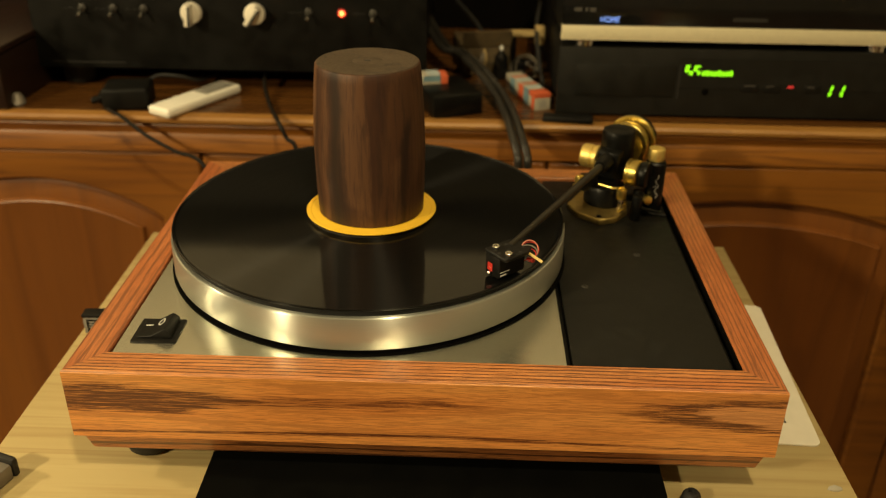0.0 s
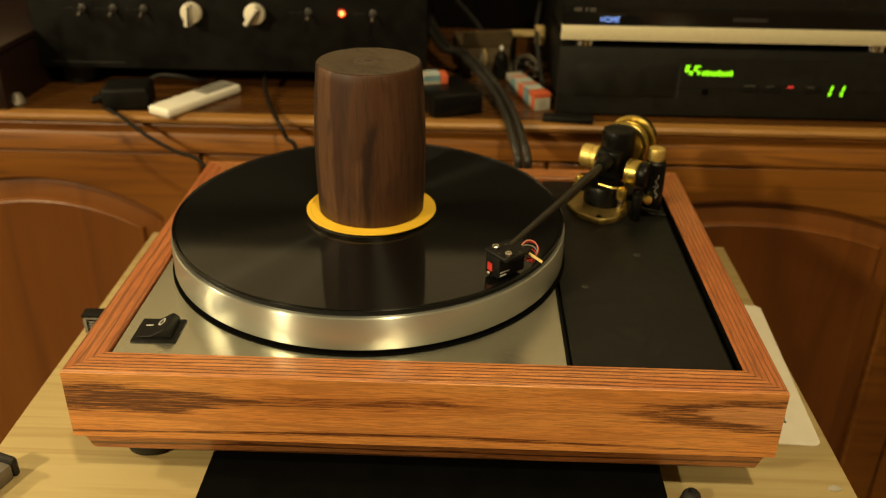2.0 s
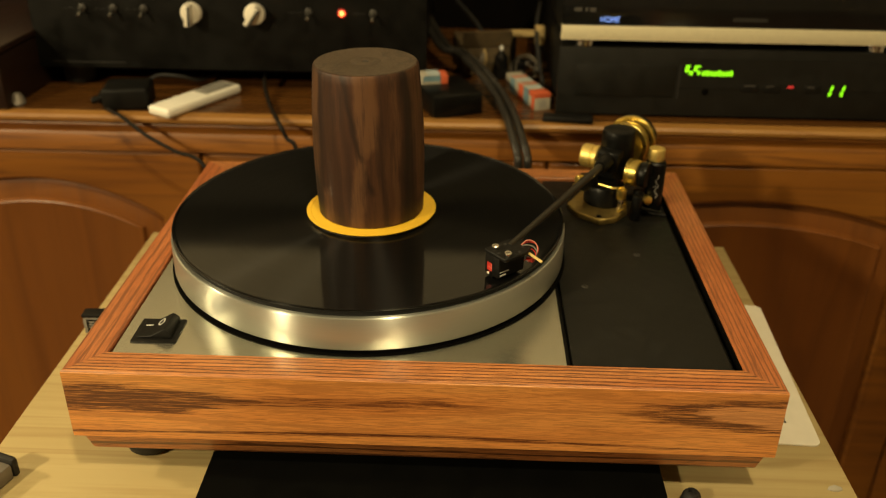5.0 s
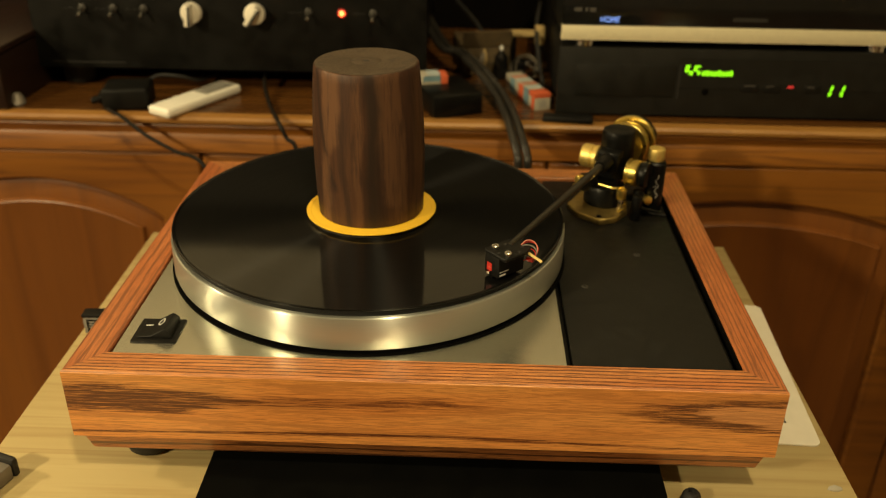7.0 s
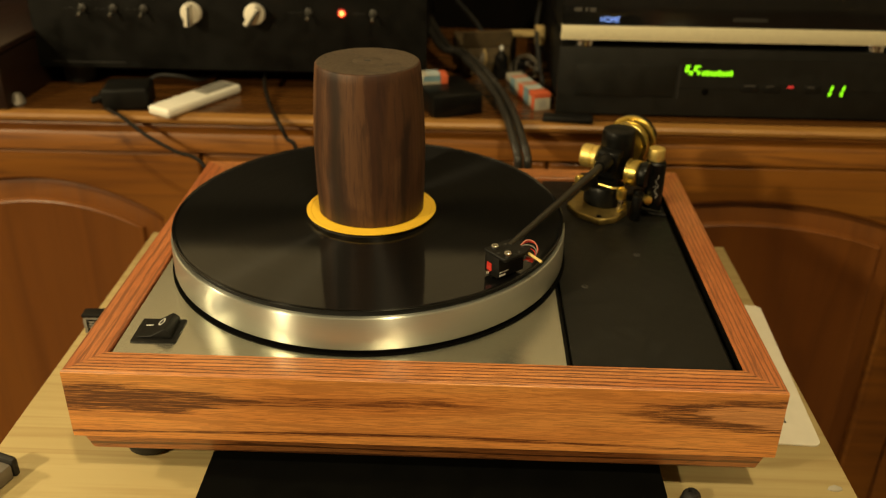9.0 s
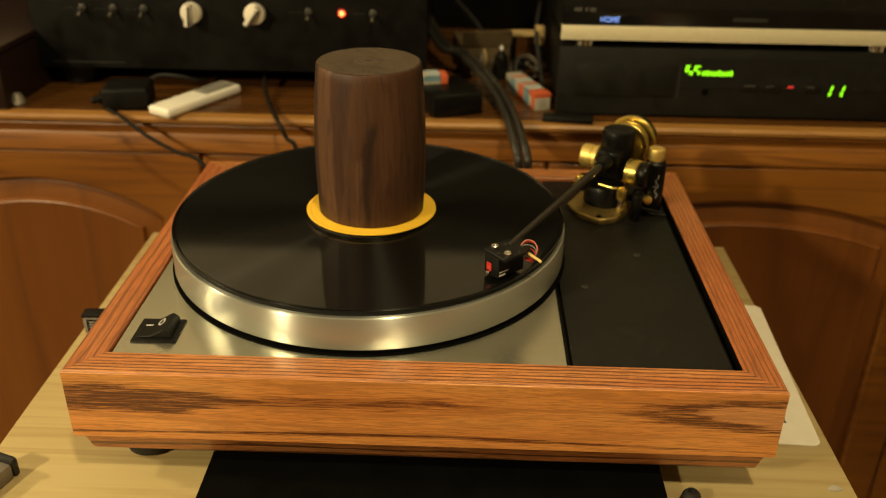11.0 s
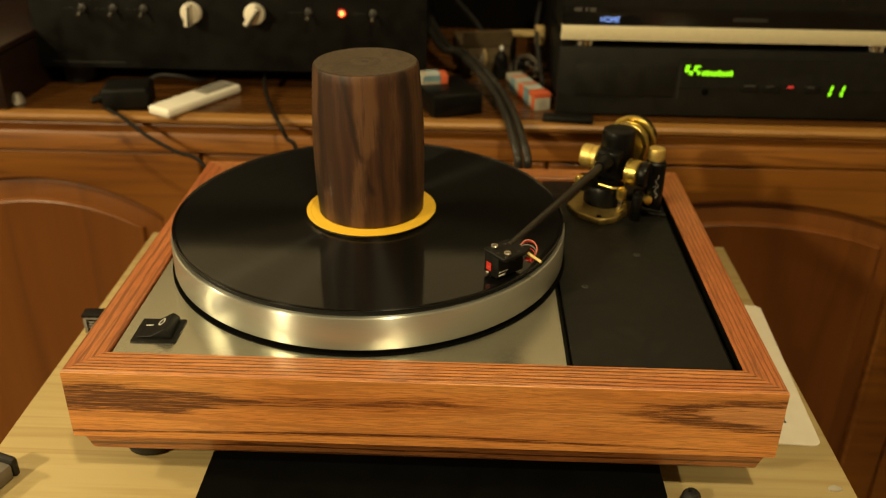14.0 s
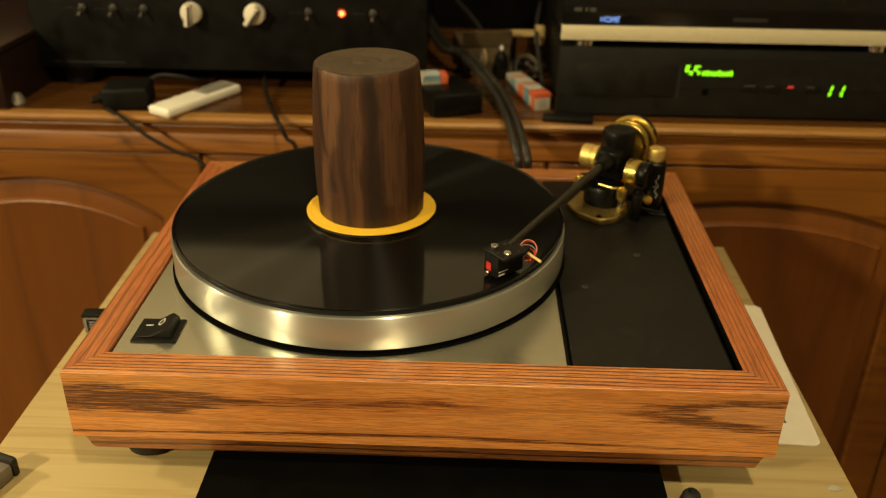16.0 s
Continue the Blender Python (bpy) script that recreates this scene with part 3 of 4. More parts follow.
def turntable():
    tt = thing("turntable", "belt-drive turntable in a reddish stained oak plinth with steel top plate", "turntable", (0, 0, BOARD))
    top = T - BOARD
    rail(2 * HW, tt, pose(0, -HD, top), M["oak_front"], M["oak_base"], M["oak_x"])
    rail(2 * HW, tt, pose(0, HD, top, 0, 0, 180), M["oak_x"], M["oak_x"])
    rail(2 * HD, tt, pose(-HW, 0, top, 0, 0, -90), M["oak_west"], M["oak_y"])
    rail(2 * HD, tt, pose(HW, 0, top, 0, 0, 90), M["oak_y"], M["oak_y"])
    i, j = HW - RAIL, HD - RAIL
    part("bottom_cover", box(-i, i, -j, j, top - 0.064, top - 0.060), M["black_matt"], tt)
    part("inner_tray", box(-i + 0.0003, i - 0.0003, -j + 0.0003, j - 0.0003, top - 0.012, top - 0.008), M["black_matt"], tt)
    part("top_plate", box(-i + 0.0006, 0.0912, -j + 0.0006, j - 0.0006, top - 0.0055, top - 0.0022, 0.0004, 1), M["steel"], tt, "brushed stainless steel top plate")
    part("plate_edge", box(-i + 0.0008, 0.0908, -j + 0.0002, -j + 0.0011, top - 0.0021, top - 0.0004, 0.0002, 1), M["dull_metal"], tt, "bright folded edge of the plate")
    part("armboard", box(0.0948, 0.1952, -j + 0.001, j - 0.002, top - 0.0055, top - 0.0022, 0.0006), M["black_plate"], tt, "matt black armboard")
    part("inner_strip", box(i - 0.0012, i - 0.0002, -j + 0.0004, j - 0.0004, top - 0.0078, top - 0.0006), M["dead_black"], tt, "black strip inside the plinth beside the armboard")
    for x, y in ((0.1593, 0.0059), (0.1131, -0.0461)):
        s = part("screw", rod(0.0026, top - 0.0028, top - 0.0019, 0.0003, 16, pose(x, y, 0)), M["dark_metal"], tt)
        part("socket", rod(0.0013, top - 0.00195, top - 0.0017, 0.0001, 6, pose(x, y, 0)), M["rubber"], s)
    for x, ys in ((-0.190, (-0.133, 0.133)), (0.165, (-0.090, 0.133))):
        for y in ys:
            part("foot", lathe([(0, 0), (0.013, 0), (0.0160, 0.003), (0.0172, 0.009), (0.0160, 0.016), (0.013, 0.028), (0, 0.028)], 32, pose(x, y, 0)), M["rubber"], tt)
    # rocker switch
    sw = part("switch", box(-0.0148, 0.0148, -0.0138, 0.0138, 0, 0.0028, 0.0006), M["black_matt"], tt, "black rocker switch with white marks")
    sw.matrix_basis = pose(-0.1772, -0.1215, top - 0.0036)
    bm = bmesh.new()
    prof = [(-0.0115, 0.0028), (-0.0115, 0.0038), (-0.002, 0.0046), (0.0072, 0.0098), (0.0085, 0.0096), (0.0115, 0.0070), (0.0115, 0.0028)]
    a = [bm.verts.new((x, -0.0105, z)) for x, z in prof]
    b = [bm.verts.new((x, 0.0105, z)) for x, z in prof]
    for k in range(len(a)):
        bm.faces.new((a[k], a[(k + 1) % len(a)], b[(k + 1) % len(a)], b[k]))
    bm.faces.new(a)
    bm.faces.new(b)
    bmesh.ops.recalc_face_normals(bm, faces=bm.faces)
    bmesh.ops.bevel(bm, geom=bm.edges[:], offset=0.0004, segments=1, affect="EDGES")
    part("rocker", bm, M["black_matt"], sw)
    part("mark", box(-0.0024, 0.0024, -0.0004, 0.0004, 0, 0.0002), M["ink"], sw).matrix_basis = pose(-0.0066, 0.0025, 0.00445, 0, -4.5)
    ring = bmesh.new()
    lathe([(0.0019, 0), (0.0025, 0), (0.0025, 0.0002), (0.0019, 0.0002), (0.0019, 0)], 24, Matrix.Diagonal((1.0, 1.5, 1, 1)), ring)
    part("mark", ring, M["ink"], sw).matrix_basis = pose(0.0018, 0.0030, 0.00705, 0, -29.5)
    # platter, turning with the record
    pl = part("platter", lathe([(0, 0.0010), (0.140, 0.0010), (0.1485, 0.0011), (0.1494, 0.0015), (0.1497, 0.0022), (0.1497, 0.0235), (0.1493, 0.0245), (0.1484, 0.0250), (0.1470, 0.0246), (0, 0.0246)], 192), M["alu"], tt, "turned aluminium platter with polished rim")
    pl.matrix_basis = pose(AX, AY, top)
    # Black disc and ring added to draw the shaded gap under the platter.
    part("gap_shade_disc", rod(0.1486, -0.0021, 0.0009, 0.0003, 160), M["dead_black"], tt).matrix_basis = pose(AX, AY, top)
    part("gap_shade_ring", rod(0.1514, -0.0021, -0.0016, 0.0002, 160), M["dead_black"], tt).matrix_basis = pose(AX, AY, top)
    return tt, pl


def record():
    """The record on its mat, origin on the platter's surface."""
    base = T + 0.0247
    mt = thing("platter_mat", "thin black felt mat on the platter", "mat", (AX, AY, base))
    part("disc", lathe([(0, 0), (0.1452, 0), (0.1459, 0.0006), (0.1459, 0.0036), (0.1450, 0.0042), (0, 0.0042)], 128), M["felt"], mt)
    rc = thing("record", "black vinyl record turning on the platter", "record", (AX, AY, base + 0.0043))
    prof = [(0, 0), (0.1470, 0), (0.1480, 0.0006), (0.1483, 0.0012), (0.1480, 0.0018), (0.1474, 0.0020), (0.1468, 0.0018), (0.1463, 0.0013)]
    prof += [(0.1460, 0.00102), (0.1455, 0.0010), (0.1450, 0.0010), (0.1445, 0.0010), (0.0630, 0.0010), (0.0560, 0.0010), (0.0500, 0.0011), (0.0480, 0.0013), (0, 0.0014)]
    part("vinyl", lathe(prof, 192), M["vinyl"], rc)
    part("label", lathe([(0.0036, 0.00142), (0.0480, 0.00142), (0.0480, 0.00155), (0.0036, 0.00155)], 96), M["dim_ink"], rc, "dark paper label")
    return mt, rc


def clamp():
    rw = thing("record_weight", "barrel-shaped turned rosewood record weight on a yellow disc", "record weight", (AX, AY, T + 0.0290 + 0.0032))
    part("spacer", lathe([(0, -0.0016), (0.0400, -0.0016), (0.0404, -0.0010), (0.0404, -0.0006), (0, -0.0006)], 64), M["felt"], rw, "dark felt pad")
    part("disc", lathe([(0, -0.0005), (0.0485, -0.0005), (0.0496, 0.0000), (0.0496, 0.0005), (0.0490, 0.0008), (0.0462, 0.0008), (0.0460, 0.00065), (0.0456, 0.0008), (0, 0.0008)], 96), M["label"], rw, "bright yellow disc")
    h = 0.1145
    prof = [(0, 0.0009), (0.0391, 0.0009), (0.0398, 0.0016)]
    for i in range(1, 20):
        u = i / 20
        prof.append((0.0398 + 0.0023 * math.sin(math.pi * u) ** 0.9 - 0.0019 * u, 0.0016 + (h - 0.0030) * u))
    prof += [(0.0378, h - 0.0013), (0.0372, h - 0.0003), (0.0366, h - 0.0001), (0, h - 0.0001)]
    part("body", lathe(prof, 96), M["rosewood"], rw)
    part("end_face", lathe([(0.0024, h - 0.00005), (0.0363, h - 0.00005), (0.0366, h + 0.0001), (0.0362, h + 0.0004), (0.0115, h + 0.0004), (0.0110, h + 0.0002), (0.0105, h + 0.0004), (0.0029, h + 0.0004), (0.0024, h)], 96), M["end_grain"], rw, "sawn end grain face")
    part("spindle_hole", rod(0.0023, h - 0.0001, h + 0.0001, 0.00005, 20), M["rubber"], rw)
    return rw


# ---- the tonearm ----
PX, PY = 0.148, 0.093
ARM = math.degrees(math.atan2(0.1076 + PY, 0.1062))


def tonearm():
    """Base on the armboard and the moving wand, whose own x axis points from the pivot to the stylus."""
    ta = thing("tonearm", "black tonearm with brass weights and bearing parts", "tonearm", (PX, PY, T - 0.0021))
    plate = [(-0.036, -0.004), (-0.030, -0.022), (-0.012, -0.037), (0.002, -0.032), (0.0135, -0.017), (0.018, 0.008), (0.004, 0.024), (-0.022, 0.022)]
    part("base_plate", prism(plate, 0, 0.0055, bevel=0.0008), M["bronze"], ta, "dull bronze base plate")
    part("screw", rod(0.0022, 0.0056, 0.0066, 0.0003, 12, pose(-0.012, -0.031, 0)), M["anodised"], ta)
    part("pillar", lathe([(0, 0.0056), (0.0165, 0.0056), (0.0175, 0.0066), (0.0175, 0.020), (0.0160, 0.0225), (0.0115, 0.0235), (0.0115, 0.0282), (0, 0.0282)], 40, pose(-0.004, 0.002, 0)), M["anodised"], ta)
    # lift and its brass platform
    part("lift_arm", tube([(-0.012, -0.013, 0.0275), (-0.001, -0.0195, 0.0272), (0.009, -0.019, 0.0270)], 0.0011, 8), M["gold"], ta)
    post = part("lift_post", rod(0.0042, 0.0175, 0.0262, 0.0006, 24, pose(0.0068, -0.0195, 0)), M["gold"], ta)
    part("pin", rod(0.0028, 0.0056, 0.0174, 0.0004, 20, pose(0.0068, -0.0195, 0)), M["chrome"], post)
    part("guide_post", rod(0.0040, 0.0003, 0.0225, 0.0010, 24, pose(0.0195, -0.0240, 0)), M["anodised"], ta)
    part("lever", tube([(0.0050, -0.0230, 0.0075), (0.0090, -0.0270, 0.0120), (0.0085, -0.0275, 0.0160)], 0.0013, 8), M["gold"], ta)
    body = [(0.0290, -0.0050), (0.0325, -0.0082), (0.0410, -0.0082), (0.0450, -0.0050), (0.0455, 0.0060), (0.0420, 0.0090), (0.0325, 0.0090), (0.0290, 0.0060)]
    ho = part("bias_housing", prism(body, 0.0003, 0.0450, bevel=0.0016), M["anodised"], ta)
    part("cap", rod(0.0070, 0.0451, 0.0560, 0.0012, 32, pose(0.0365, 0.0005, 0)), M["satin_gold"], ho, "brass cap")
    bm = tube([(0.0378 + 0.0014 * math.sin(1.9 * k), -0.0085, 0.0140 + 0.0026 * k) for k in range(9)], 0.00042, 6, 4)
    tube([(0.0350, -0.0085, 0.0235), (0.0372, -0.0085, 0.0250)], 0.0004, 6, 2, bm)
    part("lettering", bm, M["grey_ink"], ho, "pale engraved scroll")
    part("bracket", box(0.014, 0.0325, -0.0045, 0.0015, 0.0080, 0.0135, 0.001), M["anodised"], ta)
    part("bracket_post", rod(0.0048, 0.0003, 0.0210, 0.0008, 24, pose(0.0235, -0.0085, 0)), M["anodised"], ta)
    part("thumbscrew", rod(0.0040, 0, 0.0075, 0.0005, 20, axis_to((0.0285, -0.0065, 0.0125), (0.4, -0.9, 0.1))), M["gold"], ta)
    part("adjuster_rod", tube([(0.0245, -0.0180, 0.0085), (0.0400, -0.0200, 0.0060)], 0.0014, 8, 1), M["anodised"], ta)
    part("adjuster_tip", rod(0.0016, 0, 0.0045, 0.0003, 12, axis_to((0.0243, -0.0180, 0.0085), (-1, 0.1, 0.1))), M["gold"], ta)
    part("side_screw", rod(0.0034, 0, 0.0075, 0.0005, 20, axis_to((-0.0240, -0.0060, 0.0290), (-0.8, -0.5, 0.15))), M["gold"], ta)
    part("side_screw", rod(0.0028, 0, 0.0060, 0.0005, 20, axis_to((-0.0260, -0.0040, 0.0225), (-0.8, -0.5, 0.0))), M["gold"], ta)
    part("side_bracket", box(-0.0260, -0.0120, -0.0070, 0.0010, 0.0180, 0.0320, 0.001), M["anodised"], ta)
    part("arm_lead", tube([(0.018, -0.010, 0.004), (0.034, -0.016, 0.0035), (0.046, -0.020, 0.003)], 0.0018, 8), M["anodised"], ta)

    wand = part("arm_wand", bearing(), M["anodised"], ta, "black bearing housing and arm")
    zt = 0.0490
    part("collar", lathe([(0, 0), (0.0068, 0), (0.0072, 0.0006), (0.0072, 0.0016), (0.0066, 0.0022), (0.0062, 0.016), (0.0048, 0.020), (0, 0.020)], 32, axis_to((0.0130, 0, zt), (1, 0, 0))), M["anodised"], wand)
    part("arm_tube", tube([(0.020, 0, zt), (0.110, 0, zt + 0.0010), (0.1990, 0, zt + 0.0020)], 0.0034, 24, 6, r2=0.0021), M["tube_black"], wand)
    # headshell: a slotted plate, offset by the cartridge's angle
    hs = prism([(-0.0175, -0.0075), (-0.0155, -0.0098), (-0.0110, -0.0118), (0.0100, -0.0118), (0.0115, -0.0103), (0.0115, 0.0085), (0.0100, 0.0100), (-0.0080, 0.0100), (-0.0150, 0.0060), (-0.0175, 0.0035)], 0, 0.0024, bevel=0.0005)
    shell_m = pose(0.2059, 0.0022, zt + 0.0002, 0, 0, -22)
    hs.transform(shell_m)
    part("headshell", hs, M["black_matt"], wand)
    holes = bmesh.new()
    for x, y in ((-0.004, 0.0068), (-0.004, -0.0070), (-0.0105, -0.0060), (-0.0105, 0.0030), (0.001, 0.0), (0.0085, 0.0), (0.0005, -0.0085), (0.0005, 0.0078)):
        rod(0.0013, 0.0023, 0.0026, 0.0001, 12, shell_m @ pose(x, y, 0), holes)
    part("hole", holes, M["rubber"], wand)
    for y in (-0.0064, 0.0064):
        sc = lathe([(0, 0.0024), (0.0024, 0.0024), (0.0026, 0.0028), (0.0026, 0.0046), (0.0022, 0.0050), (0.0014, 0.0050), (0.0012, 0.0038), (0, 0.0038)], 20, shell_m @ pose(0.0060, y, 0))
        part("bolt", sc, M["chrome"], wand, "chrome cartridge bolt")
    cart = part("cartridge", cartridge(shell_m), M["black_matt"], wand, "black cartridge with a red front stripe")
    part("stripe", box(0.0109, 0.0112, -0.0080, -0.0034, -0.0118, -0.0062), M["red"], cart).matrix_basis = shell_m
    part("stripe", box(0.0113, 0.0114, -0.0072, -0.0042, -0.0094, -0.0091), M["pale_red"], cart).matrix_basis = shell_m
    part("tip", rod(0.0013, 0, 0.004, 0.0004, 10, shell_m @ axis_to((0.0100, -0.0052, -0.0140), (1, 0.2, 0.45))), M["chrome"], cart)
    bm = bmesh.new()
    box(0.0020, 0.0100, 0.0035, 0.0037, -0.0108, -0.0102, bm=bm)
    box(0.0046, 0.0100, 0.0035, 0.0037, -0.0134, -0.0123, bm=bm)
    part("lettering", bm, M["ink"], cart).matrix_basis = shell_m
    loops = (("red", 0.0, 0.0), ("pale_red", 0.0012, 0.0016), ("grey_plastic", 0.0030, -0.0010), ("teal", 0.0022, -0.0020), ("red", 0.0044, -0.0026))
    for color, dx, lift in loops:
        pts = [(0.1945 + dx, 0.0030, zt - 0.0005), (0.1910 + dx, 0.0068, zt + 0.0022 + lift), (0.1885 + dx, 0.0125, zt + 0.0016 + lift), (0.1895 + dx, 0.0168, zt - 0.0015 + 0.5 * lift), (0.1945 + dx * 0.6, 0.0170, zt - 0.0052), (0.1985, 0.0135 - dx, zt - 0.0078)]
        part("wire", tube([(q[0] + 0.0005, q[1] * 0.80 + 0.0034, q[2] + 0.0016) for q in pts], 0.00040, 6), M[color], wand)
    part("finger_lift", tube([(0.1960, 0.0075, zt + 0.0002), (0.1982, 0.0160, zt - 0.0014), (0.2003, 0.0245, zt - 0.0032)], 0.0010, 8, 4), M["pale_stick"], wand, "pale yellow finger lift")
    part("plug", rod(0.0016, 0, 0.0055, 0.0004, 12, axis_to((0.1950, 0.0112, zt - 0.0066), (0.25, 0.9, 0.1))), M["red"], wand, "red cartridge pin sleeve")
    # counterweight: two brass-edged discs behind the pivot
    for x, r in ((-0.030, 0.0195), (-0.045, 0.0215)):
        w = part("counterweight", lathe([(0, 0), (r - 0.003, 0), (r - 0.002, 0.0006), (r - 0.0015, 0.0110), (0, 0.0110)], 64, axis_to((x, 0, zt - 0.001), (-1, 0, 0))), M["aged_brass" if x > -0.04 else "anodised"], wand)
        part("rim", lathe([(r - 0.004, -0.0005), (r - 0.0006, -0.0005), (r, 0.0002), (r, 0.0036), (r - 0.0006, 0.0044), (r - 0.004, 0.0044)], 64, axis_to((x, 0, zt - 0.001), (-1, 0, 0))), M["gold"], w, "polished brass rim")
    part("stub", rod(0.006, 0, 0.042, 0.0006, 20, axis_to((-0.012, 0, zt - 0.001), (-1, 0, 0))), M["anodised"], wand)
    # outrigger weights either side of the bearing
    for side, start, up, length, metal in ((-1, 0.0122, 0.0440, 0.0150, "satin_gold"), (1, 0.0135, 0.0372, 0.0110, "aged_brass")):
        o = part("outrigger_weight", knurled(0.0100 if side < 0 else 0.0112, length, axis_to((0.0, side * start, up), (0, side, 0))), M[metal], wand, "knurled brass side weight")
        part("stem", rod(0.0034, 0, 0.012, 0.0004, 16, axis_to((0, side * 0.009, up), (0, side, 0))), M["anodised"], o)
        if side > 0:
            part("end_cap", rod(0.0110, 0, 0.0075, 0.0014, 40, axis_to((0, start + length + 0.0002, up), (0, 1, 0))), M["anodised"], o, "black rear half")
    wand.matrix_basis = pose(0, 0, 0, 0, 0, -90 - (90 - ARM) - 0)
    return ta, wand


def bearing():
    bm = lathe([(0, 0.0275), (0.0135, 0.0275), (0.0140, 0.0285), (0.0140, 0.0600), (0.0137, 0.0655), (0.0128, 0.0678), (0.0112, 0.0688), (0, 0.0690)], 48, pose(-0.0085, 0, 0.001))
    box(-0.0235, 0.0155, -0.0095, 0.0095, 0.0390, 0.0560, 0.002, bm=bm)
    return bm


def cartridge(m):
    bm = box(-0.0120, 0.0108, -0.0108, 0.0034, -0.0148, -0.0003, 0.0008)
    box(-0.004, 0.0100, -0.0090, 0.0018, -0.0160, -0.0147, 0.0005, bm=bm)
    box(0.0070, 0.0110, -0.0042, -0.0030, -0.0166, -0.0158, bm=bm)
    bm.transform(m)
    return bm


def knurled(r, length, m):
    seg = 48
    prof = [(0, 0), (r - 0.001, 0), (r, 0.0008), (r, length * 0.25), (r - 0.0007, length * 0.29), (r - 0.0007, length * 0.36), (r, length * 0.40), (r, length - 0.0012), (r - 0.0012, length), (0, length)]
    return lathe(prof, seg, m)


# ---- on the sideboard ----
def amplifier():
    am = thing("amplifier", "black amplifier with cream knobs and chrome toggle switches", "amplifier", (-0.2392, 0.3488, CAB))
    z0 = 0.0240
    am.scale = (0.978, 0.978, 0.978)
    hw = 0.2215
    part("case", box(-hw + 0.004, hw - 0.004, 0.006, 0.28, z0 + 0.002, z0 + 0.150, 0.002), M["black_matt"], am)
    fp = part("front_panel", box(-hw, hw, -0.004, 0.0058, z0, z0 + 0.155, 0.0012), M["amp_black"], am)
    part("trim_line", box(-0.205, -0.121, -0.0046, -0.0041, z0 + 0.0060, z0 + 0.0072), M["faint_ink"], fp)
    for x in (-0.19, 0.19):
        for y in (0.03, 0.26):
            part("foot", rod(0.019, 0.0, z0 + 0.0015, 0.002, 28, pose(x, y, 0)), M["rubber"], am)
    zk = 0.0893
    for x, turn in ((-0.0380, 4), (0.0322, 36)):
        k = part("knob", rod(0.0115, 0, 0.009, 0.0015, 40, axis_to((x, -0.004, zk), (0, -1, 0))), M["ivory"], am, "round cream knob with a raised grip bar")
        part("grip", box(-0.0038, 0.0030, -0.014, 0, -0.0118, 0.0112, 0.0012), M["ivory"], k).matrix_basis = pose(x, -0.0128, zk, 0, turn, 0)
        # Dark strip painted where the grip bar's right side is in shade.
        bm = box(0.0006, 0.0031, -0.0143, -0.0139, -0.0108, 0.0104)
        part("grip_shade", bm, M["rubber"], k).matrix_basis = pose(x + 0.0, -0.0128, zk, 0, turn, 0)
    for x in (-0.1600, -0.1255, -0.0915, 0.0915, 0.1625):
        zk = 0.0920
        s = part("toggle_switch", rod(0.0048, 0, 0.003, 0.0006, 6, axis_to((x, -0.004, zk), (0, -1, 0))), M["dark_metal"], am)
        part("lever", tube([(x, -0.007, zk), (x, -0.015, zk - 0.003), (x, -0.019, zk - 0.0065)], 0.0013, 10, 4, r2=0.0022), M["dark_chrome"], s)
        part("scale_line", box(x - 0.022, x - 0.008, -0.0045, -0.0042, zk - 0.0014, zk - 0.0008), M["faint_ink"], am)
    led = part("power_led", lathe([(0, 0.006), (0.0018, 0.0053), (0.0027, 0.0032), (0.0029, 0), (0, 0)], 24, axis_to((0.1278, -0.004, 0.0910), (0, -1, 0))), M["led_red"], am, "glowing red power lamp")
    part("halo_ring", lathe([(0.0031, 0), (0.0050, 0), (0.0048, 0.0008), (0.0033, 0.0016), (0.0031, 0)], 24, axis_to((0.1278, -0.004, 0.0910), (0, -1, 0))), M["led_halo"], led, "red glowing ring drawn as the lamp's halo")


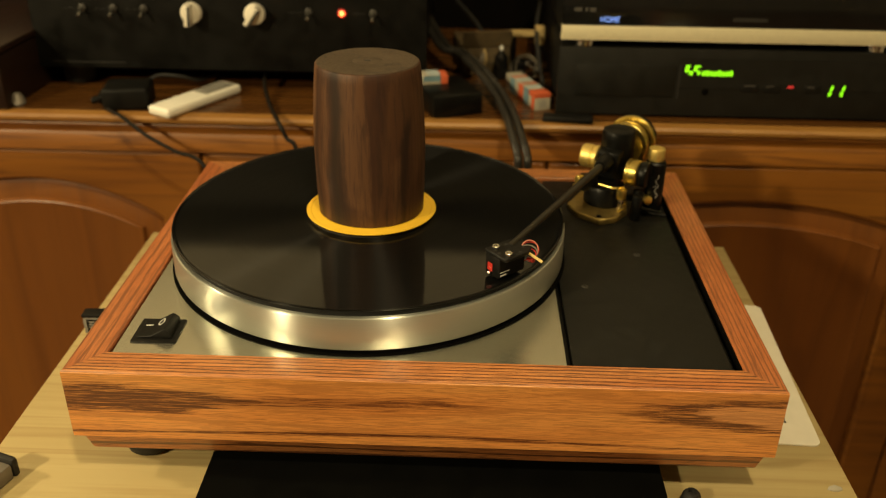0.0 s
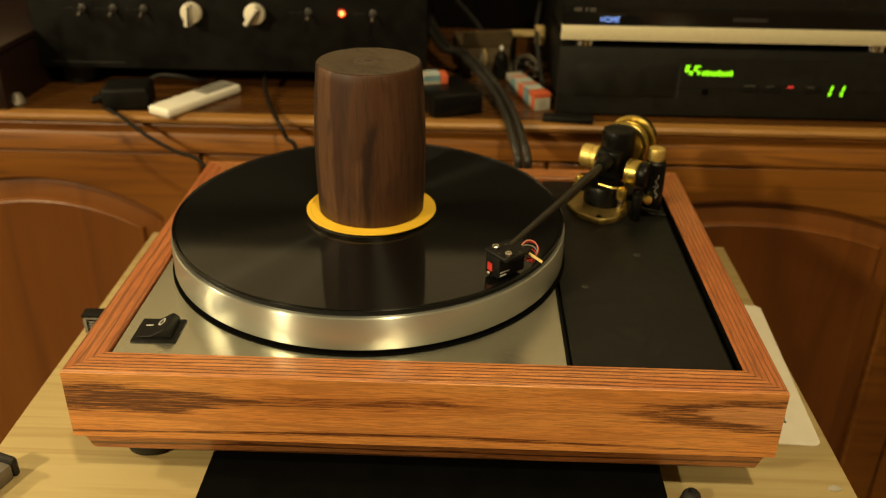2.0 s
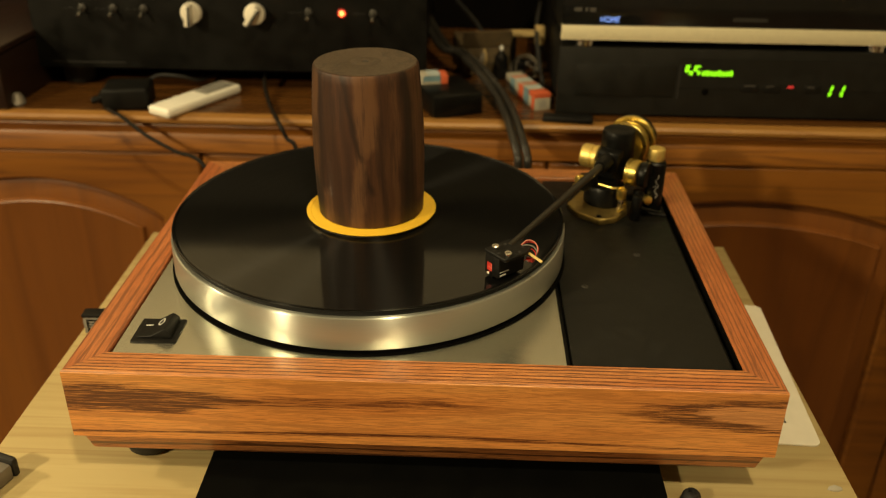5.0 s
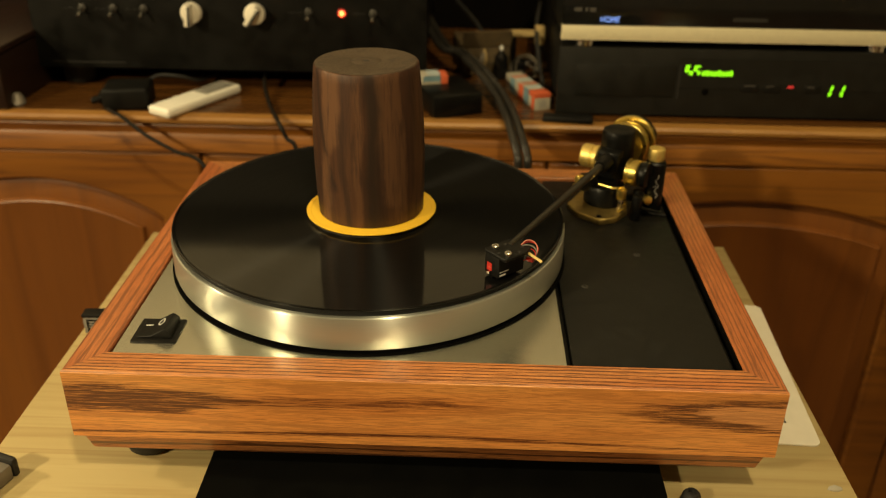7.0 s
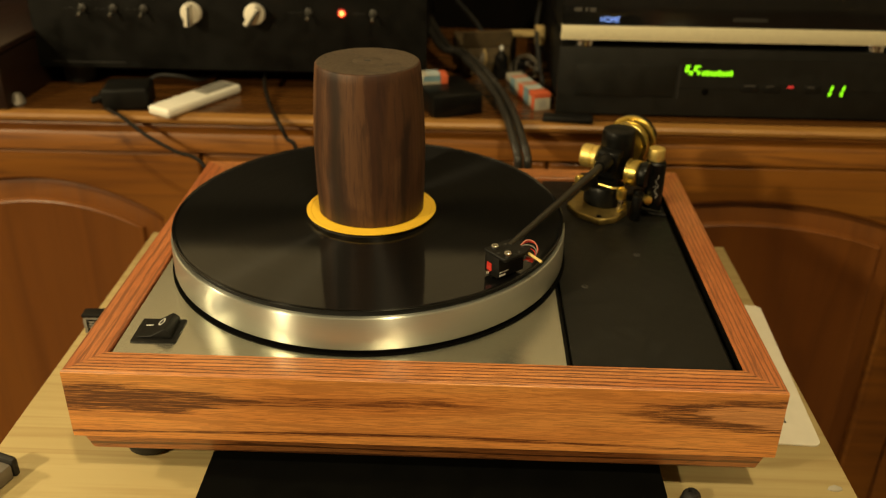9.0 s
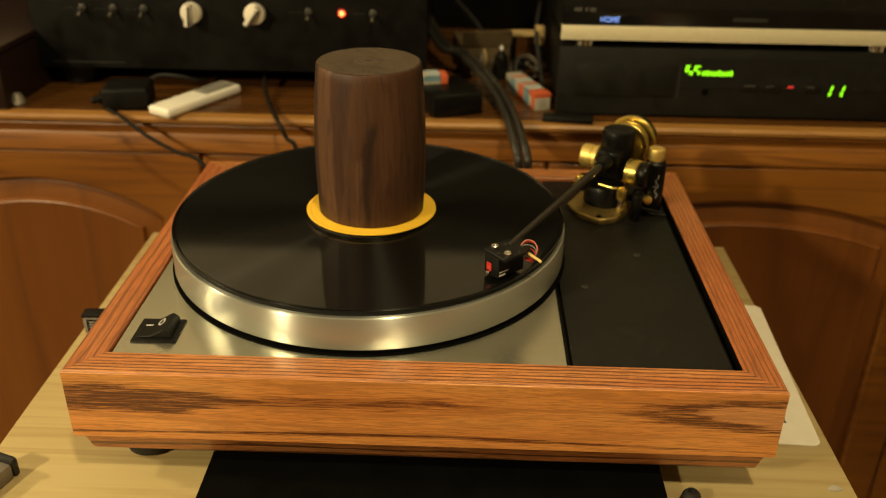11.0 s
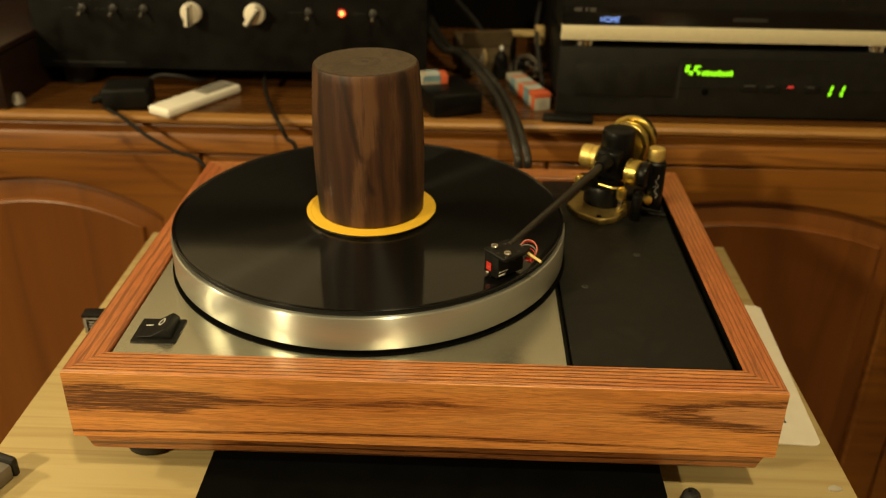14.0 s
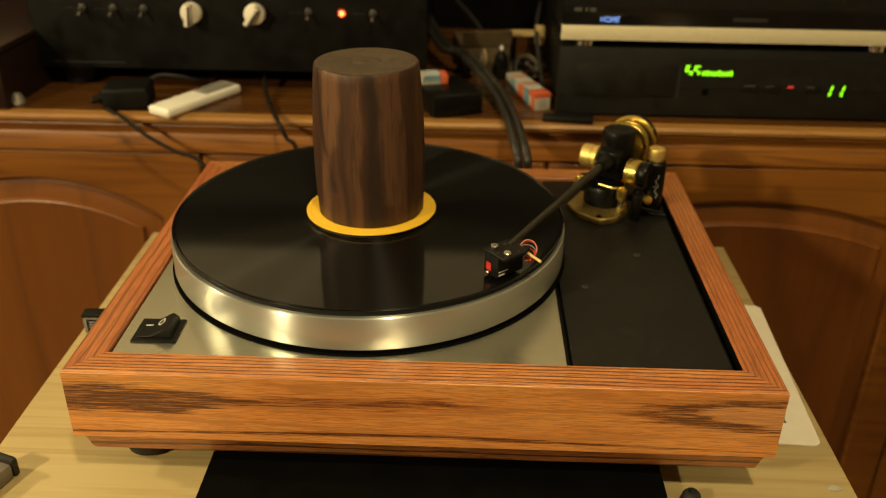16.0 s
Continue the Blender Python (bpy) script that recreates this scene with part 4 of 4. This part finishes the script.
def players():
    cd = thing("disc_player", "black disc player with green lit display", "disc player", (0.3282, 0.2852, CAB))
    hw = 0.2165
    cd.scale = (0.978, 0.978, 0.978)
    part("case", box(-hw + 0.003, hw - 0.003, 0.008, 0.30, 0.003, 0.0745, 0.0015), M["black_matt"], cd)
    fp = part("front_panel", box(-hw, hw, 0.0, 0.0078, 0.003, 0.0752, 0.001), M["faceplate"], cd)
    part("tray", box(-0.198, -0.094, -0.0015, -0.0002, 0.024, 0.058, 0.0006), M["faceplate"], fp)
    part("tray_lip", box(-0.090, -0.0885, -0.001, -0.0002, 0.022, 0.060), M["rubber"], fp)
    part("display_window", box(-0.092, 0.150, -0.0007, -0.0002, 0.034, 0.066), M["faceplate"], fp)
    z = -0.0075
    bm = bmesh.new()
    for x, w, zc, h in ((-0.0845, 0.0040, 0.0615, 0.0055), (-0.0755, 0.0036, 0.0620, 0.0048), (-0.0840, 0.0046, 0.0652, 0.0020), (-0.0750, 0.0060, 0.0652, 0.0018), (-0.0800, 0.0040, 0.0580, 0.0040), (-0.0715, 0.0030, 0.0582, 0.0040)):
        box(x, x + w, -0.0012, -0.0008, zc + z - h / 2, zc + z + h / 2, bm=bm)
    for k in range(8):
        box(-0.0665 + 0.0041 * k, -0.0632 + 0.0041 * k, -0.0012, -0.0008, 0.0553 + z, 0.0600 + z + 0.0012 * (k % 3 == 1), bm=bm)
    part("lit_lettering", bm, M["green"], fp, "green lit lettering")
    for x in (0.0700, 0.0822):
        bm = bmesh.new()
        for zc in (0.0386, 0.0448):
            own = prism([(-0.0015, -0.0026), (0.0012, -0.0026), (0.0019, 0.0026), (-0.0008, 0.0026)], 0.0008, 0.0012, pose(x + (0.0012 if zc > 0.042 else 0.0), 0, zc + z, 90))
            join(bm, own)
        part("digit", bm, M["green"], fp, "green lit digit one")
    part("standby_lamp", box(0.0248, 0.0312, -0.0013, -0.0008, 0.0437 + z, 0.0466 + z), M["led_dim"], fp)
    for x in (-0.0205, 0.0030, 0.0450):
        part("button", box(x - 0.003, x + 0.015, -0.0010, -0.0002, 0.0385 + z, 0.0475 + z, 0.0003), M["black_matt"], fp)
        part("mark", box(x, x + 0.012 - 0.004 * (x > 0), -0.0013, -0.0011, 0.0447 + z, 0.0459 + z), M["dim_ink"], fp)
    part("sensor", rod(0.0036, 0, 0.0010, 0.0003, 24, axis_to((-0.0605, -0.0002, 0.0378 + z), (0, -1, 0))), M["dead_black"], fp)
    for x in (-0.18, 0.18):
        for y in (0.03, 0.26):
            part("foot", rod(0.016, 0.0, 0.0032, 0.0008, 24, pose(x, y, 0)), M["rubber"], cd)

    bd = thing("video_player", "slim black video player with a silver front strip", "video player", (0.3282, 0.2832, CAB + 0.0730))
    z1 = 0.0084
    bd.scale = (0.978, 0.978, 0.978)
    part("case", box(-hw + 0.002, hw - 0.002, 0.010, 0.27, z1, z1 + 0.050, 0.0015), M["black_matt"], bd)
    part("front_strip", box(-hw, hw, 0.0, 0.0098, z1, z1 + 0.0148, 0.0008), M["silver"], bd, "satin silver front strip")
    gl = part("front_glass", box(-hw, hw, 0.0022, 0.0098, z1 + 0.0152, z1 + 0.052, 0.0008), M["black_gloss"], bd)
    text("lit_lettering", "HOME", 0.0088, M["blue"], gl, pose(-0.168, 0.0018, z1 + 0.0208) @ FACE @ Matrix.Diagonal((0.80, 1.0, 1.0, 1.0)))
    part("maker_mark", box(-0.043, -0.008, 0.0016, 0.0020, z1 + 0.0215, z1 + 0.0252), M["faint_ink"], gl)
    bm = bmesh.new()
    for x, w in ((-0.205, 0.008), (-0.194, 0.003), (-0.189, 0.006)):
        box(x, x + w, 0.0016, 0.0020, z1 + 0.0290, z1 + 0.0330, bm=bm)
    part("lettering", bm, M["dim_ink"], gl)
    for x in (-0.190, 0.111):
        for y in (0.013, 0.24):
            f = part("foot", lathe([(0, 0), (0.008, 0), (0.0105, 0.0012), (0.0105, z1 - 0.0002), (0, z1 - 0.0002)], 28, pose(x, y, 0)), M["chrome"], bd, "chrome foot")


def clutter():
    # white remote control
    rm = thing("remote_control", "white remote control lying on the sideboard", "remote control", (-0.2666, 0.3015, CAB), (0, 0, 60))
    part("body", box(-0.058, 0.050, -0.0155, 0.0155, 0.0, 0.0105, 0.004, 4), M["cream"], rm)
    part("button_pad", box(0.002, 0.044, -0.0105, 0.0105, 0.0104, 0.0112, 0.0004), M["pad"], rm)
    for k in range(3):
        part("button", box(0.006 + 0.013 * k, 0.014 + 0.013 * k, -0.008, 0.008, 0.0112, 0.0119, 0.0003), M["grey_plastic"], rm)
    # wooden box
    wb = thing("wooden_box", "dark reddish mahogany box", "box", (-0.5914, 0.4124, CAB), (0, 0, -2))
    part("body", box(-0.139, 0.139, -0.145, 0.145, 0.0, 0.058, 0.003), M["mahogany"], wb)
    part("lid", box(-0.1405, 0.1405, -0.147, 0.147, 0.0582, 0.0655, 0.002), M["mahogany"], wb)
    # mains plug
    pg = thing("power_adapter", "black plastic mains adapter", "adapter", (-0.3380, 0.2901, CAB), (0, 0, 8))
    part("body", box(-0.024, 0.024, -0.022, 0.020, 0.0, 0.024, 0.004, 3), M["amp_black"], pg)
    part("strain_relief", rod(0.004, 0, 0.012, 0.001, 12, axis_to((-0.024, -0.012, 0.012), (-1, -0.3, -0.2))), M["amp_black"], pg)
    tagged(part("cable", tube([(-0.3272, 0.3096, T + 0.0320), (-0.3145, 0.3214, T + 0.0375), (-0.2930, 0.3292, T + 0.0345), (-0.2783, 0.3507, T + 0.0240), (-0.2734, 0.3977, T + 0.0182)], 0.0020, 8), M["rubber"]), "short black lead looping behind the adapter", "cable", "cables on the sideboard")
    # black box with small carton on it
    bb = thing("black_box", "small black plastic box", "box", (0.0030, 0.3025, CAB), (0, 0, 22))
    part("body", box(-0.028, 0.028, -0.030, 0.040, 0.0, 0.0235, 0.003), M["anodised"], bb)
    ctn = thing("carton", "small white and orange carton on the black box", "carton", (-0.0175, 0.3180, CAB + 0.0236), (0, 0, 12), group="small cartons")
    part("body", box(-0.012, 0.010, -0.010, 0.010, 0.0, 0.010, 0.0006), M["dim_card"], ctn)
    part("band", box(0.0102, 0.018, -0.010, 0.010, 0.0, 0.010, 0.0006), M["orange"], ctn)
    part("print", box(-0.009, 0.0095, -0.0104, -0.0102, 0.0035, 0.0096), M["teal"], ctn)
    part("print", box(-0.004, 0.0096, -0.0096, 0.0096, 0.0101, 0.0103), M["pale_blue"], ctn)
    c2 = thing("carton", "long white and orange tube carton", "carton", (0.0902, 0.3385, CAB), (0, 0, 20), group="small cartons")
    c2.scale = (0.86, 0.75, 0.82)
    part("body", box(-0.0105, 0.0105, -0.052, 0.060, 0.0, 0.0225, 0.0006), M["dim_card"], c2)
    part("print", box(-0.0107, 0.0107, -0.0522, -0.030, 0.0165, 0.0228, 0.0003), M["orange"], c2)
    part("print", box(-0.0108, -0.0106, -0.0515, -0.040, 0.001, 0.0222), M["orange"], c2)
    part("print", box(-0.0108, -0.0106, -0.030, -0.012, 0.001, 0.0222), M["teal"], c2)
    part("print", box(-0.0108, -0.0106, -0.010, 0.008, 0.001, 0.0222), M["orange"], c2)
    part("print", box(-0.0108, -0.0106, 0.022, 0.040, 0.001, 0.0222), M["teal"], c2)
    for y in (-0.024, -0.006, 0.012, 0.030):
        part("print", box(-0.0104, 0.0104, y, y + 0.010, 0.0226, 0.0228), M["faded" if y in (-0.006, 0.030) else "pale_blue"], c2)
    bm = bmesh.new()
    for k in range(4):
        box(-0.005, 0.005, -0.0524, -0.0522, 0.004 + 0.0028 * k, 0.0055 + 0.0028 * k, bm=bm)
    part("lettering", bm, M["grey_ink"], c2)
    # flat black thing by the player
    fl = thing("remote_control", "thin black remote control", "remote control", (0.1282, 0.2695, CAB), (0, 0, -6))
    part("body", box(-0.026, 0.026, -0.008, 0.008, 0.0, 0.006, 0.0015), M["black_matt"], fl)
    gr = thing("stopper", "small grey plastic stopper", "stopper", (-0.4549, 0.2803, CAB), (0, 0, 20))
    part("body", lathe([(0, 0), (0.007, 0), (0.0085, 0.003), (0.006, 0.010), (0.004, 0.013), (0, 0.0135)], 20), M["dull_metal"], gr)

    def cable(name, label, pts, r, material="cable_black"):
        ob = part(name, tube(pts, r, 10, 10), M[material])
        return tagged(ob, label, "cable", "cables on the sideboard")
    cable("cable", "thin black mains cable hanging over the sideboard's edge", [(-0.3575, 0.2940, T + 0.0280), (-0.3673, 0.2852, T + 0.0261), (-0.3554, 0.2685, T + 0.0174), (-0.3306, 0.2431, T + 0.0169), (-0.3022, 0.2314, T + 0.0011), (-0.2743, 0.2275, T - 0.0132), (-0.2440, 0.2216, T - 0.0268), (-0.2196, 0.2069, T - 0.0909), (-0.1951, 0.1922, T - 0.3726)], 0.0021)
    cable("cable", "thin black cable hanging over the sideboard's edge", [(-0.2098, 0.3977, T + 0.0319), (-0.2049, 0.3488, T + 0.0261), (-0.1904, 0.2998, T + 0.0172), (-0.1685, 0.2392, T + 0.0174), (-0.1588, 0.2304, T + 0.0023), (-0.1494, 0.2265, T - 0.0078), (-0.1413, 0.2167, T - 0.0713), (-0.1364, 0.2020, T - 0.3726)], 0.0022)
    for dx in (-0.0045, 0.0045):
        cable("cable", "thick grey-black signal cable looping off the sideboard", [(-0.0386 + dx, 0.5346, T + 0.0657), (-0.0069 + dx, 0.4368, T + 0.0461), (0.0137 + dx, 0.4172, T + 0.0432), (0.0338 + dx, 0.3781, T + 0.0383), (0.0553 + dx, 0.3243, T + 0.0280), (0.0675 + dx, 0.2558, T + 0.0238), (0.0737 + dx, 0.2118, T + 0.0153), (0.0778 + dx, 0.1952, T + 0.0060), (0.0788 + dx, 0.1873, T - 0.0067), (0.0788 + dx, 0.1873, T - 0.0596), (0.0788 + dx, 0.1942, T - 0.3726)], 0.0042, "cable_grey")


def back_corner():
    """Odds and ends in the dark between the amplifier and the players."""
    cb = thing("cardboard_box", "small brown cardboard box behind the cables", "box", (0.0396, 0.4466, CAB), (0, 0, 10))
    part("body", box(-0.028, 0.030, -0.020, 0.050, 0.0, 0.036, 0.001), M["cardboard"], cb)
    part("flap", box(-0.028, 0.030, -0.002, 0.0, 0.0, 0.020), M["cardboard"], cb).matrix_basis = pose(0, -0.020, 0.0362, 20)
    part("tape", box(0.000, 0.006, -0.0206, -0.0202, 0.004, 0.030), M["dull_metal"], cb).matrix_basis = pose(-0.014, 0, 0.002, 0, 22)
    part("slip", tube([(-0.006, -0.0225, 0.006), (-0.001, -0.0235, 0.014), (0.0005, -0.0230, 0.024), (-0.002, -0.0225, 0.032)], 0.0013, 6), M["cork"], cb, "curled pale slip")
    for k in range(4):
        part("crease", box(-0.026 + 0.013 * k, -0.018 + 0.013 * k, -0.0205, -0.0201, 0.006 + 0.004 * (k % 3), 0.0075 + 0.004 * (k % 3)), M["wire_brown"], cb)
    br = thing("bracket", "pale plastic angle bracket on the cardboard box", "bracket", (0.0954, 0.4466, CAB), (0, 0, 4))
    part("arm", box(-0.024, 0.016, -0.006, 0.006, 0.044, 0.050, 0.001), M["cork"], br)
    part("post", box(0.0062, 0.0180, -0.007, 0.007, 0.034, 0.056, 0.002), M["cork"], br)
    part("foot", box(0.0080, 0.0160, -0.006, 0.006, 0.0, 0.0338, 0.001), M["near_black"], br)
    part("foot", box(-0.022, -0.016, -0.006, 0.006, 0.0, 0.0438, 0.001), M["near_black"], br)
    tb = thing("valve", "small glass valve with a bright tip", "valve", (0.0617, 0.4172, CAB), group="small valves")
    part("base", rod(0.009, 0, 0.012, 0.001, 20), M["black_matt"], tb)
    part("bulb", lathe([(0, 0.0122), (0.0085, 0.0122), (0.0088, 0.016), (0.0080, 0.026), (0.0045, 0.030), (0.0018, 0.0325), (0, 0.0335)], 24), M["black_gloss"], tb)
    part("tip", lathe([(0, 0.0336), (0.0020, 0.0338), (0.0020, 0.0385), (0, 0.0395)], 12), M["ink"], tb)
    jr = thing("valve", "small dark glass valve", "valve", (0.0827, 0.4124, CAB), group="small valves")
    part("base", rod(0.009, 0, 0.010, 0.001, 20), M["black_matt"], jr)
    part("bulb", lathe([(0, 0.0102), (0.0085, 0.0102), (0.0088, 0.014), (0.0080, 0.022), (0.0045, 0.026), (0.0018, 0.0285), (0, 0.0295)], 24), M["black_gloss"], jr)
    tagged(part("cable", tube([(0.0054, 0.5346, T + 0.0803), (0.0348, 0.4759, T + 0.0608), (0.0592, 0.4319, T + 0.0265), (0.0837, 0.3977, T + 0.0182), (0.1081, 0.3781, T + 0.0172)], 0.0026, 8), M["rubber"]), "thin black cable lying among the cartons", "cable", "cables on the sideboard")
    tagged(part("cable", tube([(0.1130, 0.5346, T + 0.0803), (0.1032, 0.4466, T + 0.0657), (0.1062, 0.3977, T + 0.0363), (0.1101, 0.3634, T + 0.0182)], 0.0024, 8), M["rubber"]), "thin black cable beside the player", "cable", "cables on the sideboard")


def wire_coil():
    """A loose tangle of thin wire standing between the cartons and the players."""
    rng = random.Random(4)
    wc = thing("wire_coil", "loose tangled coil of thin grey-brown wire", "wire", (0.0940, 0.4080, CAB))
    for k in range(7):
        r, tip, turn = rng.uniform(0.010, 0.016), rng.uniform(50, 88), rng.uniform(-50, 50)
        m = pose(rng.uniform(-0.007, 0.007), rng.uniform(-0.006, 0.006), r * math.sin(radians(tip)) + 0.0014, tip, 0, turn)
        pts = [m @ Vector((r * math.cos(radians(a)) * rng.uniform(0.94, 1.06), r * math.sin(radians(a)) * 0.98, 0.0)) for a in range(0, 331, 30)]
        part("strand", tube([tuple(p) for p in pts], 0.0009, 6, 4), M["wire_brown"], wc)


def small_things():
    """Small things lying on the pine board."""
    rc = thing("stylus_gauge", "small grey gauge with a black top edge beside the turntable", "gauge", (-0.2705, 0.007, BOARD), (0, 0, 2))
    rc.scale = (1.0, 1.0, 0.84)
    part("body", box(-0.0205, 0.0205, -0.005, 0.005, 0.0, 0.0185, 0.001), M["grey_plastic"], rc)
    part("top_edge", box(-0.0212, 0.0212, -0.006, 0.006, 0.0187, 0.0222, 0.0012), M["black_matt"], rc)
    face = part("face", box(-0.0175, 0.0175, -0.0054, -0.0051, 0.003, 0.0165), M["black_matt"], rc)
    for k in range(4):
        part("scale_bar", box(-0.0155, 0.0150, -0.0058, -0.0055, 0.0042 + 0.003 * k, 0.0056 + 0.003 * k), M["grey_ink"], face)
    cl = thing("metal_bar", "grey metal bar with a black rubber end", "tool", (-0.2895, -0.203, BOARD), (0, 0, -20))
    part("bar", box(-0.0085, 0.0085, -0.060, 0.036, 0.0, 0.012, 0.0015), M["dull_metal"], cl)
    part("tip", box(-0.0090, 0.0090, 0.0362, 0.0415, 0.0, 0.0145, 0.0020), M["rubber"], cl)
    kb = thing("rubber_foot", "small black rubber foot lying on the table", "rubber foot", (0.1745, -0.1745, BOARD), (0, 0, 20))
    part("body", lathe([(0, 0), (0.0075, 0), (0.0082, 0.002), (0.0068, 0.009), (0.0050, 0.0115), (0.0030, 0.0118), (0.0026, 0.009), (0, 0.009)], 24, Matrix.Scale(0.85, 4)), M["rubber"], kb)
    bm = bmesh.new()
    pts = [(-0.0085, -0.001, 0.0004), (-0.004, -0.0035, 0.0012), (0.003, -0.0040, 0.0022), (0.008, -0.0015, 0.0008), (0.0075, 0.0015, 0.0020), (0.000, 0.0030, 0.0040), (-0.006, 0.0020, 0.0025)]
    lo = [bm.verts.new((x, y, 0.0)) for x, y, z in pts]
    hi = [bm.verts.new((x, y, z)) for x, y, z in pts]
    mid = bm.verts.new((0, 0, 0.0030))
    for i in range(len(pts)):
        j = (i + 1) % len(pts)
        bm.faces.new((lo[i], lo[j], hi[j], hi[i]))
        bm.faces.new((hi[i], hi[j], mid))
    bm.faces.new(lo)
    bm.transform(Matrix.Scale(0.6, 4))
    fo = thing("paper_scrap", "crumpled white paper scrap on the table", "scrap", (0.2735, -0.157, BOARD))
    part("sheet", bm, M["dim_card"], fo)


def on_the_table():
    sl = thing("black_slab", "flat black slab under the turntable", "slab", (0.0083, -0.19, BOARD))
    part("body", box(-0.149, 0.149, -0.16, 0.16, 0.0, 0.012, 0.001), M["dead_black"], sl)
    cd = thing("plastic_card", "pale cream rounded plastic card on the table", "card", (0.2135, -0.0165, BOARD), (0, 0, -3))
    pts = []
    for cx, cy, a in ((0.065, 0.089, 0), (-0.065, 0.089, 90), (-0.065, -0.089, 180), (0.065, -0.089, 270)):
        pts += [(cx + 0.006 * math.cos(radians(a + 15 * i)), cy + 0.006 * math.sin(radians(a + 15 * i))) for i in range(7)]
    part("body", prism(pts, 0.0, 0.0016, bevel=0.0003), M["paper"], cd)
    for k in range(3):
        part("sign", box(-0.0075, 0.0075, -0.0046, -0.0038, 0.0017, 0.0018), M["dim_ink"], cd).matrix_basis = pose(0.0475, -0.0640, 0, 0, 0, 90 + 120 * k)


def motions():
    step = 0.1
    turns = [round(i * step, 3) for i in range(int(SECONDS / step) + 1)]
    spin = -200.0
    base = T - BOARD
    walk(PLATTER, [(t, pose(AX, AY, base, 0, 0, spin * t)) for t in turns])
    walk(MAT, [(t, pose(AX, AY, T + 0.0247, 0, 0, spin * t)) for t in turns])
    walk(RECORD, [(t, pose(AX, AY, T + 0.0290, 0, 0, spin * t)) for t in turns])
    tilt = pose(0, 0, 0, 0, 0, 190) @ pose(0, 0, 0, 0.75) @ pose(0, 0, 0, 0, 0, -190)
    walk(WEIGHT, [(t, pose(AX + 0.0009, AY, T + 0.0326, 0, 0, spin * t) @ tilt) for t in turns])
    arm0 = -90 - (90 - ARM)
    walk(WAND, [(t, pose(0, 0, 0, 0, 0, arm0 - 0.30 * t / SECONDS) @ pose(0, 0, 0, 0, 0.12 * math.exp(-(((t - 0.55 + 0.9) % 1.8 - 0.9) / 0.12) ** 2), 0)) for t in turns])


room()
sideboard()
side_table()
TABLE, PLATTER = turntable()
MAT, RECORD = record()
WEIGHT = clamp()
ARM_THING, WAND = tonearm()
amplifier()
players()
clutter()
on_the_table()
back_corner()
wire_coil()
small_things()
motions()
